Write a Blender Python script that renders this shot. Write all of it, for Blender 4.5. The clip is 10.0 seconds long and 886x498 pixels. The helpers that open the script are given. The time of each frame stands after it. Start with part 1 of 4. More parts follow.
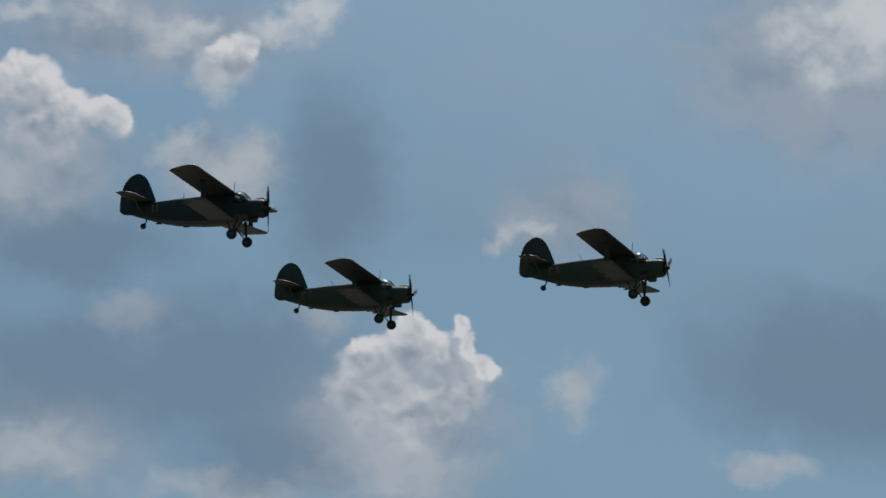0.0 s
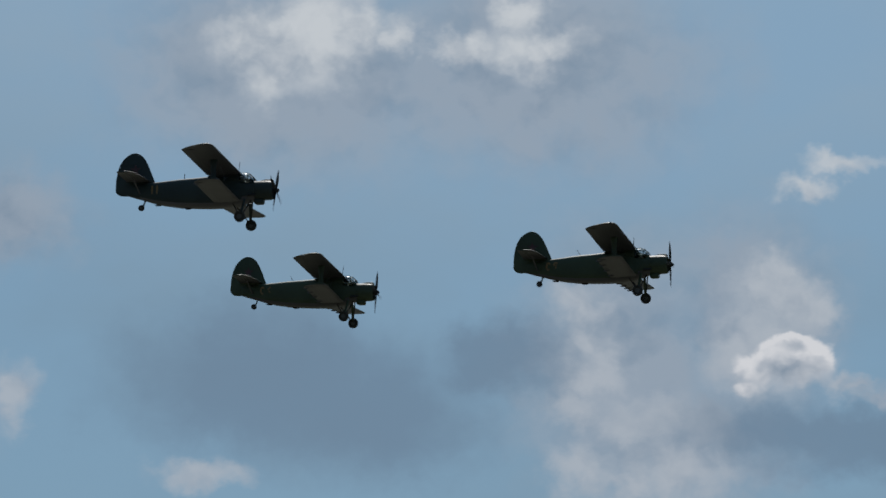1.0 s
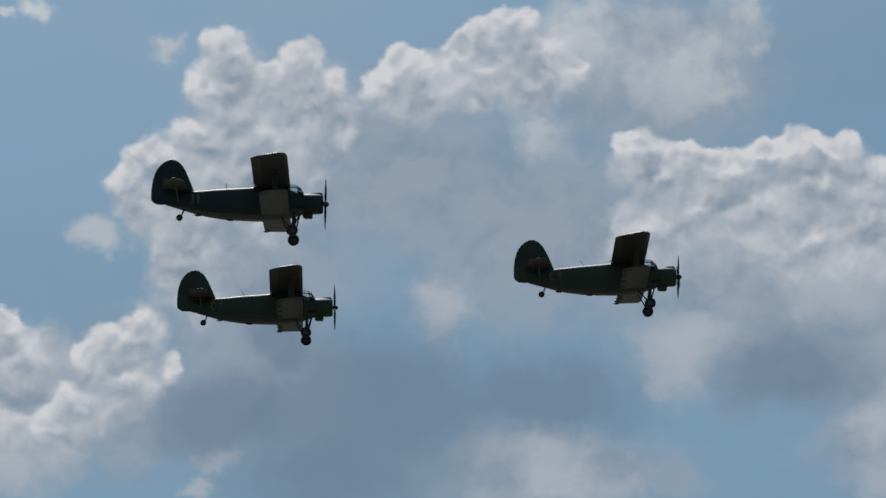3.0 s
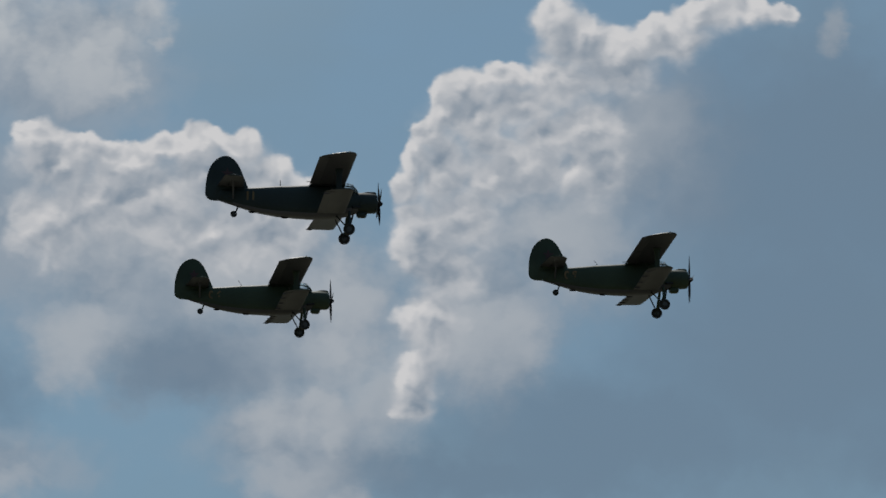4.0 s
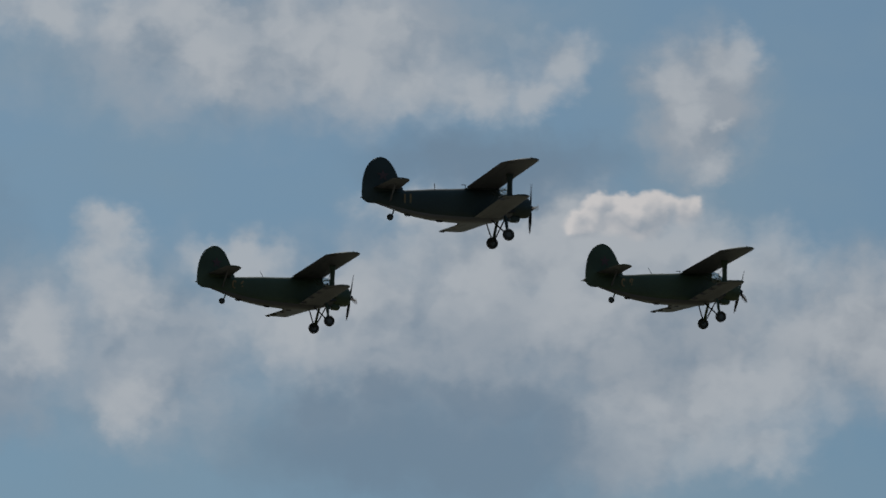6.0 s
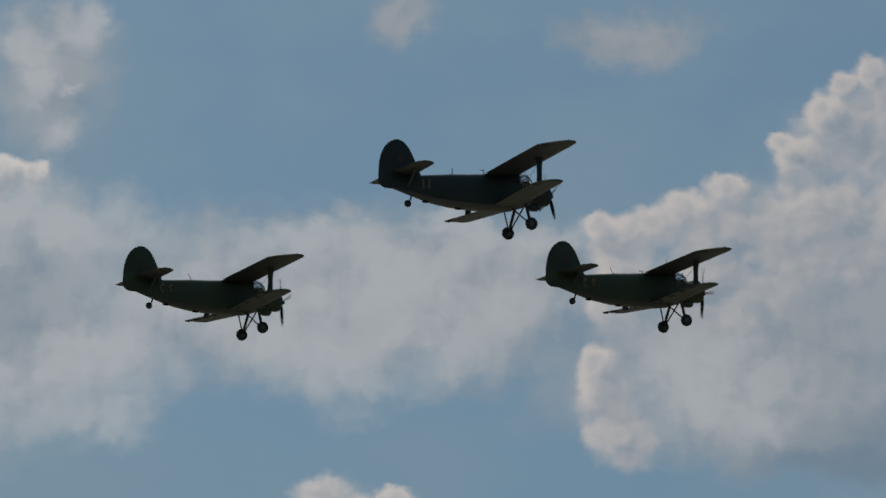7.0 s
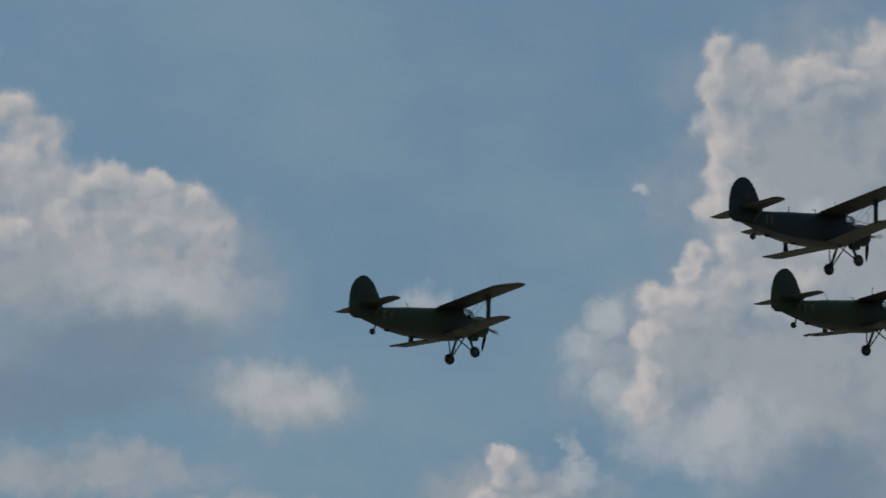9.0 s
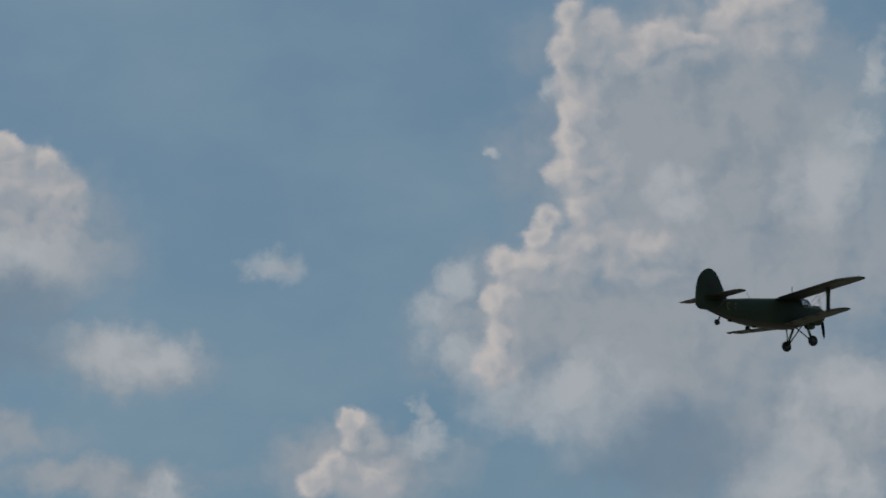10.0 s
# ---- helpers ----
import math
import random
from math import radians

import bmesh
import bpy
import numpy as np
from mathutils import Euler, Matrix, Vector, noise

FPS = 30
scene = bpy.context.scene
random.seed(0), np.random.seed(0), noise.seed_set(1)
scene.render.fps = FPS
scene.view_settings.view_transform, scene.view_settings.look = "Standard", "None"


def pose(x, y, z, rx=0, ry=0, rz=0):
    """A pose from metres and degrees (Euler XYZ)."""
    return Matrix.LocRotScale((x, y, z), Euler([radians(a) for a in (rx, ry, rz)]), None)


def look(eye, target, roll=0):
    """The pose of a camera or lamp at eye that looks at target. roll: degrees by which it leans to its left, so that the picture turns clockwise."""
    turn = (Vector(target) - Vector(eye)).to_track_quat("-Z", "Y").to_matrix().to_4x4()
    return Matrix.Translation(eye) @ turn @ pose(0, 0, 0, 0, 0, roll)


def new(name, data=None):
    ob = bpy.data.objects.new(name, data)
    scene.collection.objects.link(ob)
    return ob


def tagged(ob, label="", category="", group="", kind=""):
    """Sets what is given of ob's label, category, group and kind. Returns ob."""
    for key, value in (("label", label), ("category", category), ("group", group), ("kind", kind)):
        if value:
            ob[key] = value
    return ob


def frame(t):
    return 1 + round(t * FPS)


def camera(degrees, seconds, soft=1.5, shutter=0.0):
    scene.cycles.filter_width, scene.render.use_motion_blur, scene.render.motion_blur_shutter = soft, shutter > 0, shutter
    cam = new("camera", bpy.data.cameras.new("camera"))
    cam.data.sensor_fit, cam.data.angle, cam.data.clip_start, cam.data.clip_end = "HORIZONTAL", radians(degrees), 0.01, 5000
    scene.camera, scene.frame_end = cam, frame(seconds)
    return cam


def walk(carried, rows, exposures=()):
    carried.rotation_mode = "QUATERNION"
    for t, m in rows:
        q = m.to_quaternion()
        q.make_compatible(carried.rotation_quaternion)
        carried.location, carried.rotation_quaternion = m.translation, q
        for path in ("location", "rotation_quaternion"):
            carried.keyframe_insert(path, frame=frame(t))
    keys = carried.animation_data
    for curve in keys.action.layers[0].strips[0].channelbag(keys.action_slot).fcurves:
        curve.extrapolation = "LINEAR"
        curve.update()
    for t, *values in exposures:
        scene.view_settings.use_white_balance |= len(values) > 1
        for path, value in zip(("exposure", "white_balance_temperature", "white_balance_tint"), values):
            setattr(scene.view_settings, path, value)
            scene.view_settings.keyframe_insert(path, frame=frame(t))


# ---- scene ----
# ---------------------------------------------------------------- camera: seconds, azimuth, elevation, roll
cam = camera(9.374, 10.0, soft=1.6, shutter=0.14)
PAN = (
    (0, -22.379, 12.959, 0.813),
    (0.5, -19.195, 12.975, 1.099),
    (1, -16.284, 13.106, 0.705),
    (1.5, -13.588, 13.273, 0.858),
    (2, -10.343, 13.43, 0.486),
    (2.2, -8.719, 13.485, 0.349),
    (3.3, -1.287, 13.386, -0.422),
    (3.5, 0.0, 13.371, -0.293),
    (4, 3.406, 13.359, 0.197),
    (4.5, 6.933, 13.299, 0.39),
    (5, 10.257, 13.169, 0.055),
    (5.5, 13.238, 13.045, 0.321),
    (5.7, 14.154, 13.032, 0.647),
    (6.8, 21.588, 12.872, 0.911),
    (7, 22.95, 12.758, 0.512),
    (7.5, 25.75, 12.546, -0.55),
    (8, 28.892, 12.394, -0.818),
    (8.5, 31.227, 12.436, -0.622),
    (9, 33.077, 12.38, 0.154),
    (9.5, 34.11, 12.191, -0.945),
    (10, 34.7, 11.994, -0.114))
walk(cam, [(t, pose(0, 0, 1.7, 90 + el, 0, -az) @ pose(0, 0, 0, 0, 0, ro)) for t, az, el, ro in PAN],
     ((0, -0.03, 6350, 10), (1, 0.06, 6300, 10), (2.2, 0.04, 6300, 10), (3.5, 0.0, 6400, 10), (4.5, -0.05, 6600, 10), (5.5, 0.05, 6600, 10), (7.5, 0.0, 6850, 10), (8.5, 0.09, 6750, 10), (10, 0.06, 6750, 10)))

# ---------------------------------------------------------------- world, sun
SUN_AZ, SUN_EL = -14.0, 50.0      # degrees, clockwise from +Y


def clouds():
    """Puffs of the clouds as (azimuth, elevation, half width, half height) in degrees: bright heaps, grey bodies, thin veils, shaded banks."""
    heap, body, veil, shade = [], [], [], []
    heap += [(-27, 14.59, 0.43, 0.33), (-26.56, 14.4, 0.37, 0.21), (-26.1, 14.32, 0.26, 0.17), (-25.96, 14.24, 0.15, 0.17), (-26.86, 14.21, 0.43, 0.27), (-24.69, 14.93, 0.28, 0.24), (-24.54, 15.05, 0.18, 0.15), (-22.7, 12, 0.28, 0.23), (-23.18, 11.75, 0.29, 0.21), (-22.88, 11.76, 0.55, 0.27), (-22.39, 11.77, 0.28, 0.3), (-22.26, 11.47, 0.31, 0.24), (-23.24, 11.45, 0.28, 0.33), (-22.75, 11.28, 0.49, 0.36), (-21.96, 11.74, 0.17, 0.14), (-22.18, 12.13, 0.09, 0.13), (-22.09, 11.92, 0.09, 0.13)]   # opening_bank
    body += [(-20.99, 13.34, 0.71, 0.48), (-18.29, 15.02, 1.55, 1.03), (-24.76, 13.82, 0.64, 0.41), (-22.86, 11.04, 1.27, 0.83), (-26.85, 13.76, 0.85, 0.62), (-25.72, 15.17, 1.55, 0.48), (-26.57, 10.84, 1.06, 0.55)]   # opening_bank
    veil += [(-25.41, 15.21, 0.39, 0.24), (-25.17, 15.28, 0.28, 0.17), (-24.91, 14.71, 0.21, 0.28), (-24.18, 15.3, 0.34, 0.21), (-23.87, 15.42, 0.32, 0.17), (-23.95, 10.62, 0.2, 0.11), (-27.03, 15.46, 0.35, 0.12), (-18.1, 15.2, 0.57, 0.48), (-25.17, 14.05, 0.21, 0.21), (-25.32, 13.9, 0.28, 0.17), (-24.64, 13.82, 0.46, 0.34), (-26.91, 13.88, 0.42, 0.34), (-22.86, 10.86, 0.92, 0.62), (-23.41, 11.03, 0.42, 0.48), (-23.74, 12.22, 0.35, 0.21), (-24.68, 10.38, 0.92, 0.21), (-22.97, 10.38, 0.35, 0.1), (-26.63, 10.72, 0.57, 0.28), (-25.7, 12.24, 0.39, 0.21), (-21.36, 13.2, 0.23, 0.08)]   # opening_bank
    veil += [(-21.64, 13.09, 0.13, 0.14), (-21.73, 12.88, 0.1, 0.15), (-20.98, 11.48, 0.25, 0.34), (-18.1, 15.14, 0.42, 0.41), (-17.73, 15.26, 0.49, 0.48), (-18.35, 15.32, 0.42, 0.34), (-18.9, 10.6, 0.42, 0.15), (-26.28, 15.36, 0.35, 0.15)]   # opening_bank
    shade += [(-24.83, 11.6, 1.54, 0.9), (-26.42, 11.68, 1.46, 0.67), (-23.58, 13.6, 0.61, 1.05), (-26.27, 12.94, 1.15, 0.45), (-24.38, 10.77, 0.92, 0.45)]   # opening_bank
    heap += [(-12.45, 12.06, 0.37, 0.17), (-12.82, 11.85, 0.29, 0.13), (-12.57, 11.91, 0.43, 0.19), (-12.18, 11.97, 0.18, 0.14), (-13, 11.68, 0.12, 0.07)]   # hazy_stretch
    body += [(-17.65, 14.97, 1.55, 0.96), (-15.36, 15.01, 1.84, 1.03), (-14.41, 11.9, 0.99, 1.31), (-12.88, 12.45, 0.92, 1.03), (-13.79, 11.01, 1.27, 0.62)]   # hazy_stretch
    veil += [(-18.03, 15.2, 0.42, 0.34), (-17.72, 15.39, 0.64, 0.41), (-17.17, 15.46, 0.42, 0.28), (-16.79, 15.32, 0.18, 0.17), (-18.15, 14.96, 0.32, 0.28), (-15.43, 15.54, 0.28, 0.21), (-16.17, 15.18, 0.42, 0.15), (-15.24, 15.13, 0.57, 0.24), (-11.96, 14.06, 0.42, 0.12), (-12.33, 13.82, 0.28, 0.12), (-12.59, 12.9, 0.23, 0.25), (-12.45, 12.63, 0.28, 0.25), (-12.22, 12.45, 0.33, 0.19), (-12.57, 12.69, 0.42, 0.41), (-11.93, 11.74, 0.25, 0.11), (-11.75, 11.66, 0.28, 0.1), (-11.57, 11.56, 0.28, 0.1), (-11.42, 11.45, 0.18, 0.08), (-14.28, 11.18, 0.24, 0.18), (-14.68, 12.2, 0.24, 0.19)]   # hazy_stretch
    veil += [(-12.88, 12.09, 0.57, 0.41), (-14.78, 12.56, 0.42, 0.24), (-14.5, 11.96, 0.25, 0.28), (-14.59, 11.78, 0.28, 0.21), (-14.83, 11.42, 0.28, 0.21), (-14.04, 11.25, 0.42, 0.28), (-13.49, 11.19, 0.42, 0.28), (-13.79, 10.77, 0.64, 0.34), (-14.76, 10.7, 0.42, 0.28), (-14.34, 10.59, 0.28, 0.14), (-18.9, 10.6, 0.42, 0.17)]   # hazy_stretch
    shade += [(-18.2, 11.67, 1.69, 0.82), (-17.09, 11.33, 1.38, 0.75), (-12.27, 11.22, 1.54, 0.34), (-11.42, 11.04, 0.77, 0.3), (-15.63, 11.95, 0.69, 0.41)]   # hazy_stretch
    heap += [(-8.81, 12.78, 0.15, 0.12), (-8.29, 12.81, 0.15, 0.15), (-8.57, 12.57, 0.25, 0.24), (-7.95, 12.63, 0.22, 0.21), (-8.38, 12.27, 0.43, 0.3), (-7.83, 12.27, 0.37, 0.36), (-9.18, 11.7, 0.4, 0.21), (-8.69, 11.73, 0.37, 0.21), (-8.93, 11.43, 0.55, 0.3), (-8.2, 11.55, 0.55, 0.36), (-7.4, 11.55, 0.31, 0.24), (-7.03, 12.27, 0.18, 0.18), (-6.79, 12.39, 0.31, 0.24), (-6.48, 12.51, 0.31, 0.27), (-6.12, 12.21, 0.14, 0.15), (-6.61, 12.03, 0.43, 0.3), (-7.1, 11.79, 0.37, 0.3), (-5.54, 15.55, 0.23, 0.29), (-5.73, 15.2, 0.25, 0.27), (-5.48, 15.19, 0.31, 0.36)]   # first_towers
    heap += [(-5.05, 15.19, 0.31, 0.24), (-4.77, 15.36, 0.28, 0.24), (-4.87, 14.95, 0.25, 0.18), (-6.16, 14.36, 0.43, 0.23), (-6.57, 14.16, 0.26, 0.19), (-6.41, 13.89, 0.31, 0.24), (-5.79, 14.6, 0.37, 0.3), (-6.11, 13.88, 0.43, 0.42), (-5.93, 13.28, 0.43, 0.48), (-5.24, 14.29, 0.68, 0.72)]   # first_towers
    body += [(-5.13, 13.1, 0.92, 1.17), (-7.28, 11.79, 1.55, 0.76), (-9.11, 10.95, 1.27, 0.28), (-5.26, 12.2, 0.92, 0.89)]   # first_towers
    veil += [(-10.8, 14.77, 0.14, 0.12), (-9.76, 15.83, 0.39, 0.24), (-6.19, 15.68, 0.18, 0.12), (-7.89, 15.92, 0.14, 0.07), (-7.52, 16.01, 0.21, 0.14), (-9.76, 12.08, 0.18, 0.1), (-10.28, 11.78, 0.28, 0.09), (-10.43, 11.63, 0.14, 0.06), (-10.64, 11.49, 0.14, 0.04), (-7.46, 12.21, 0.42, 0.41), (-5.58, 11.19, 0.18, 0.17), (-5.82, 10.95, 0.18, 0.1), (-8.81, 11.04, 0.85, 0.28), (-7.71, 11.14, 0.57, 0.41), (-6.88, 13.53, 0.21, 0.17)]   # first_towers
    shade += [(-10.51, 11.03, 1.92, 0.34), (-10.52, 11.33, 1.15, 0.3), (-9.79, 11.75, 0.46, 0.26), (-11.24, 11.02, 1.54, 0.34), (-5.39, 11.67, 1, 0.45), (-4.89, 12.5, 0.38, 0.6)]   # first_towers
    heap += [(-4.69, 15.36, 0.31, 0.23), (-4.38, 15.15, 0.22, 0.21), (-4.56, 14.97, 0.49, 0.27), (-4.19, 14.68, 0.15, 0.18), (-3.52, 15.37, 0.31, 0.22), (-3.8, 15.16, 0.25, 0.23), (-3.18, 15.35, 0.25, 0.18), (-3.36, 15.11, 0.49, 0.3), (-2.75, 15.65, 0.23, 0.21), (-2.37, 15.77, 0.28, 0.24), (-2.68, 15.29, 0.31, 0.3), (-2.8, 14.99, 0.17, 0.15), (-1.94, 15.35, 0.34, 0.17), (-1.66, 15.33, 0.15, 0.13), (-2.19, 15.17, 0.43, 0.3), (-0.98, 14.49, 0.28, 0.19), (-0.58, 14.37, 0.31, 0.17), (-0.27, 14.31, 0.28, 0.15), (-0.76, 14.16, 0.43, 0.3), (-0.14, 14.16, 0.37, 0.21)]   # middle_bank
    heap += [(0.41, 14.42, 0.28, 0.15), (0.75, 14.48, 0.28, 0.17), (1.16, 14.42, 0.28, 0.18), (1.52, 14.14, 0.28, 0.21), (1.83, 13.93, 0.28, 0.21), (0.91, 14.03, 0.61, 0.36), (1.39, 13.67, 0.55, 0.36), (-0.89, 13.62, 0.43, 0.42), (-0.39, 13.8, 0.49, 0.36), (0.29, 13.79, 0.55, 0.42), (0.9, 13.49, 0.55, 0.36), (1.58, 13.42, 0.43, 0.3), (-2.99, 15.47, 0.25, 0.24), (-2.5, 15.47, 0.31, 0.27), (-2.16, 15.5, 0.37, 0.25), (0.1, 14.28, 0.25, 0.17)]   # middle_bank
    body += [(-3.91, 14.26, 1.55, 0.89), (-2.06, 13.62, 1.55, 0.89), (0.4, 13.13, 1.84, 1.03), (2.06, 12.64, 1.06, 0.69), (1.32, 12.17, 1.41, 0.55), (-0.88, 15.24, 1.27, 0.76), (1.86, 11.27, 0.99, 0.62), (-2.05, 11.04, 1.55, 0.41)]   # middle_bank
    veil += [(-2.06, 14.58, 0.42, 0.26), (0.53, 13.49, 0.53, 0.41), (2.07, 13.72, 0.25, 0.22), (-1.69, 15.65, 0.49, 0.41), (-1.38, 15.83, 0.42, 0.28), (-1.01, 15.42, 0.42, 0.34), (-0.51, 15.3, 0.49, 0.41), (-0.14, 15.11, 0.21, 0.21), (0.11, 15.77, 0.32, 0.31), (0.36, 15.56, 0.11, 0.1), (-0.32, 15.65, 0.49, 0.34), (2.35, 13.77, 0.13, 0.14), (1.08, 13.25, 0.92, 0.55), (-0.39, 13.32, 0.57, 0.55), (-0.52, 12.3, 0.57, 0.48), (-3.1, 12.78, 0.28, 0.41), (-3.19, 13.01, 0.21, 0.17), (1.68, 11.45, 0.42, 0.41), (2.05, 11.68, 0.28, 0.28), (2.22, 11.32, 0.21, 0.34)]   # middle_bank
    veil += [(1.91, 10.91, 0.57, 0.28), (-2.23, 11.28, 0.71, 0.28), (-1.93, 10.87, 0.85, 0.28)]   # middle_bank
    shade += [(-3.88, 11.81, 1.54, 0.82), (-2.05, 11.88, 1.08, 0.52), (0.58, 12.06, 0.84, 0.45), (-4.42, 11.03, 1.15, 0.6)]   # middle_bank
    heap += [(4.59, 15.79, 0.25, 0.27), (4.84, 15.56, 0.37, 0.27), (4.1, 15.19, 0.34, 0.18), (3.61, 15.03, 0.34, 0.21), (3.4, 14.84, 0.18, 0.21), (3.22, 14.57, 0.2, 0.19), (3.1, 14.27, 0.18, 0.21), (3.01, 14, 0.17, 0.19), (3.09, 13.73, 0.17, 0.17), (3.8, 14.76, 0.49, 0.3), (3.45, 14.16, 0.37, 0.36), (3.21, 13.49, 0.31, 0.3), (3.13, 13.25, 0.28, 0.27), (4.23, 14.89, 0.43, 0.27), (4.66, 15.14, 0.43, 0.3), (5.28, 15.38, 0.43, 0.36), (5.77, 15.63, 0.28, 0.24), (6.27, 15.84, 0.37, 0.18), (6.77, 15.88, 0.25, 0.13), (7.11, 15.82, 0.2, 0.12)]   # anvil_tower
    heap += [(6.02, 15.57, 0.31, 0.24), (4, 14.44, 0.28, 0.15), (4.55, 14.54, 0.37, 0.21), (4.98, 14.66, 0.37, 0.24), (3.94, 14.11, 0.37, 0.3), (3.64, 13.74, 0.37, 0.36), (4.31, 14.23, 0.43, 0.3), (5.05, 14.24, 0.43, 0.36), (3.41, 13.14, 0.37, 0.36), (3.24, 12.54, 0.31, 0.36), (3.13, 12, 0.25, 0.36), (3.07, 11.64, 0.22, 0.1)]   # anvil_tower
    body += [(5.54, 14.43, 0.99, 0.89), (4.57, 13.4, 0.99, 0.76), (3.85, 12.67, 0.85, 0.89), (11.01, 12.04, 1.06, 0.69)]   # anvil_tower
    veil += [(2.25, 12.99, 0.35, 0.41), (2.38, 12.52, 0.57, 0.69), (3.67, 12.37, 0.71, 0.62), (4.22, 12.14, 0.32, 0.34), (4.16, 12.31, 0.42, 0.34), (2.77, 11.69, 0.49, 0.55), (7.7, 15.61, 0.14, 0.18), (10, 15.7, 0.64, 0.34), (10.74, 15.57, 0.78, 0.34), (11.36, 15.45, 0.57, 0.31), (5.54, 14.55, 0.57, 0.55), (4.69, 13.52, 0.71, 0.55), (10.71, 12.26, 0.21, 0.17), (11.44, 12.1, 0.35, 0.41), (9.98, 11.75, 0.21, 0.17), (10.27, 10.91, 0.35, 0.14), (9.67, 10.8, 0.28, 0.1), (9, 10.83, 0.21, 0.14), (2.31, 10.72, 0.28, 0.21)]   # anvil_tower
    shade += [(4, 10.94, 1.92, 0.37), (9.49, 13.07, 1.46, 1.2), (9.18, 11.33, 2, 0.67), (7.52, 14.15, 2.15, 1.72), (7.34, 12.35, 2.3, 1.49), (5.21, 11.37, 2.15, 0.82), (8.88, 14.45, 1.15, 1.05)]   # anvil_tower
    heap += [(17.76, 13.42, 0.34, 0.18), (17.39, 13.31, 0.25, 0.12), (17.94, 13.39, 0.25, 0.18)]   # pale_layer
    body += [(13.95, 15.15, 2.54, 0.83), (15.79, 12.15, 2.26, 0.96), (12.73, 11.91, 1.13, 0.96), (16.9, 13.05, 1.41, 0.62), (10.59, 11.83, 1.55, 0.76)]   # pale_layer
    veil += [(9.79, 15.49, 0.42, 0.12), (11.34, 15.43, 0.57, 0.24), (12.33, 15.38, 0.42, 0.31), (13.07, 15.45, 0.57, 0.34), (13.33, 14.97, 0.49, 0.41), (14.26, 15.33, 0.71, 0.41), (14.94, 15.33, 0.49, 0.41), (14.57, 14.91, 0.64, 0.41), (15.49, 14.73, 0.64, 0.41), (16.3, 14.66, 0.49, 0.24), (16.85, 14.66, 0.35, 0.21), (17.02, 13.28, 0.42, 0.15), (16.59, 13.17, 0.49, 0.21), (16.1, 13.29, 0.57, 0.15), (15.49, 13.35, 0.57, 0.17), (17.33, 13.04, 0.85, 0.34), (16.1, 12.87, 1.06, 0.41), (14.26, 12.34, 0.85, 0.48), (14.87, 12.46, 0.71, 0.41), (13.64, 12.87, 0.57, 0.28)]   # pale_layer
    veil += [(12.23, 12.8, 0.42, 0.41), (12.42, 12.45, 0.42, 0.41), (12.23, 13.1, 0.35, 0.21), (10.71, 12.19, 0.28, 0.17), (11.38, 12.08, 0.28, 0.28), (11.45, 11.84, 0.28, 0.24), (9.98, 11.73, 0.25, 0.21), (9.56, 11.42, 0.23, 0.14), (9.94, 10.62, 0.35, 0.24), (10.3, 10.75, 0.21, 0.21), (9.09, 10.67, 0.28, 0.24), (9.16, 10.46, 0.21, 0.1), (12.43, 11.25, 0.35, 0.28), (12.73, 11.49, 0.42, 0.28), (17.79, 11.01, 0.42, 0.48)]   # pale_layer
    shade += [(14.57, 11.38, 0.38, 0.3), (15.3, 11.44, 0.54, 0.26), (16.09, 11.41, 0.46, 0.3), (16.64, 11.37, 0.61, 0.37), (17.19, 11.13, 0.38, 0.37), (15.48, 10.9, 1.92, 0.6), (16.39, 10.78, 1.54, 0.6), (16.41, 13.89, 1.38, 0.37)]   # pale_layer
    heap += [(17.68, 13.45, 0.31, 0.19), (18.11, 13.52, 0.37, 0.18), (18.47, 13.5, 0.18, 0.17)]   # long_bank
    body += [(18.03, 12.08, 1.84, 1.17), (21.08, 12.15, 2.26, 0.76), (23.53, 12.48, 1.2, 0.55), (18.63, 14.55, 0.64, 0.76), (22.46, 15.23, 0.35, 0.28), (24.93, 15, 0.78, 0.28)]   # long_bank
    veil += [(18.8, 15.09, 0.39, 0.24), (19.05, 15.16, 0.25, 0.21), (18.44, 14.84, 0.28, 0.34), (18.51, 14.43, 0.18, 0.28), (18.85, 14.32, 0.13, 0.07), (18.83, 13.9, 0.25, 0.21), (17.07, 14.98, 0.42, 0.34), (17.13, 13.31, 0.42, 0.14), (17.99, 13.16, 1.27, 0.38), (17.39, 12.72, 0.85, 0.69), (18.92, 12.94, 0.85, 0.34), (19.6, 12.9, 0.42, 0.41), (20.47, 12.26, 1.27, 0.48), (21.69, 12.52, 1.06, 0.34), (22.31, 12.41, 1.27, 0.55), (19.26, 11.57, 0.92, 0.41), (18.54, 11.26, 0.71, 0.41), (17.94, 10.94, 0.78, 0.55), (19.28, 10.98, 0.57, 0.34), (21.89, 11.44, 0.64, 0.34)]   # long_bank
    veil += [(21.09, 11.79, 0.57, 0.34), (22.92, 12.9, 0.42, 0.12), (23.41, 12.84, 0.42, 0.17), (24.57, 12.97, 0.21, 0.14)]   # long_bank
    shade += [(17.03, 10.8, 0.42, 0.41)]   # long_bank
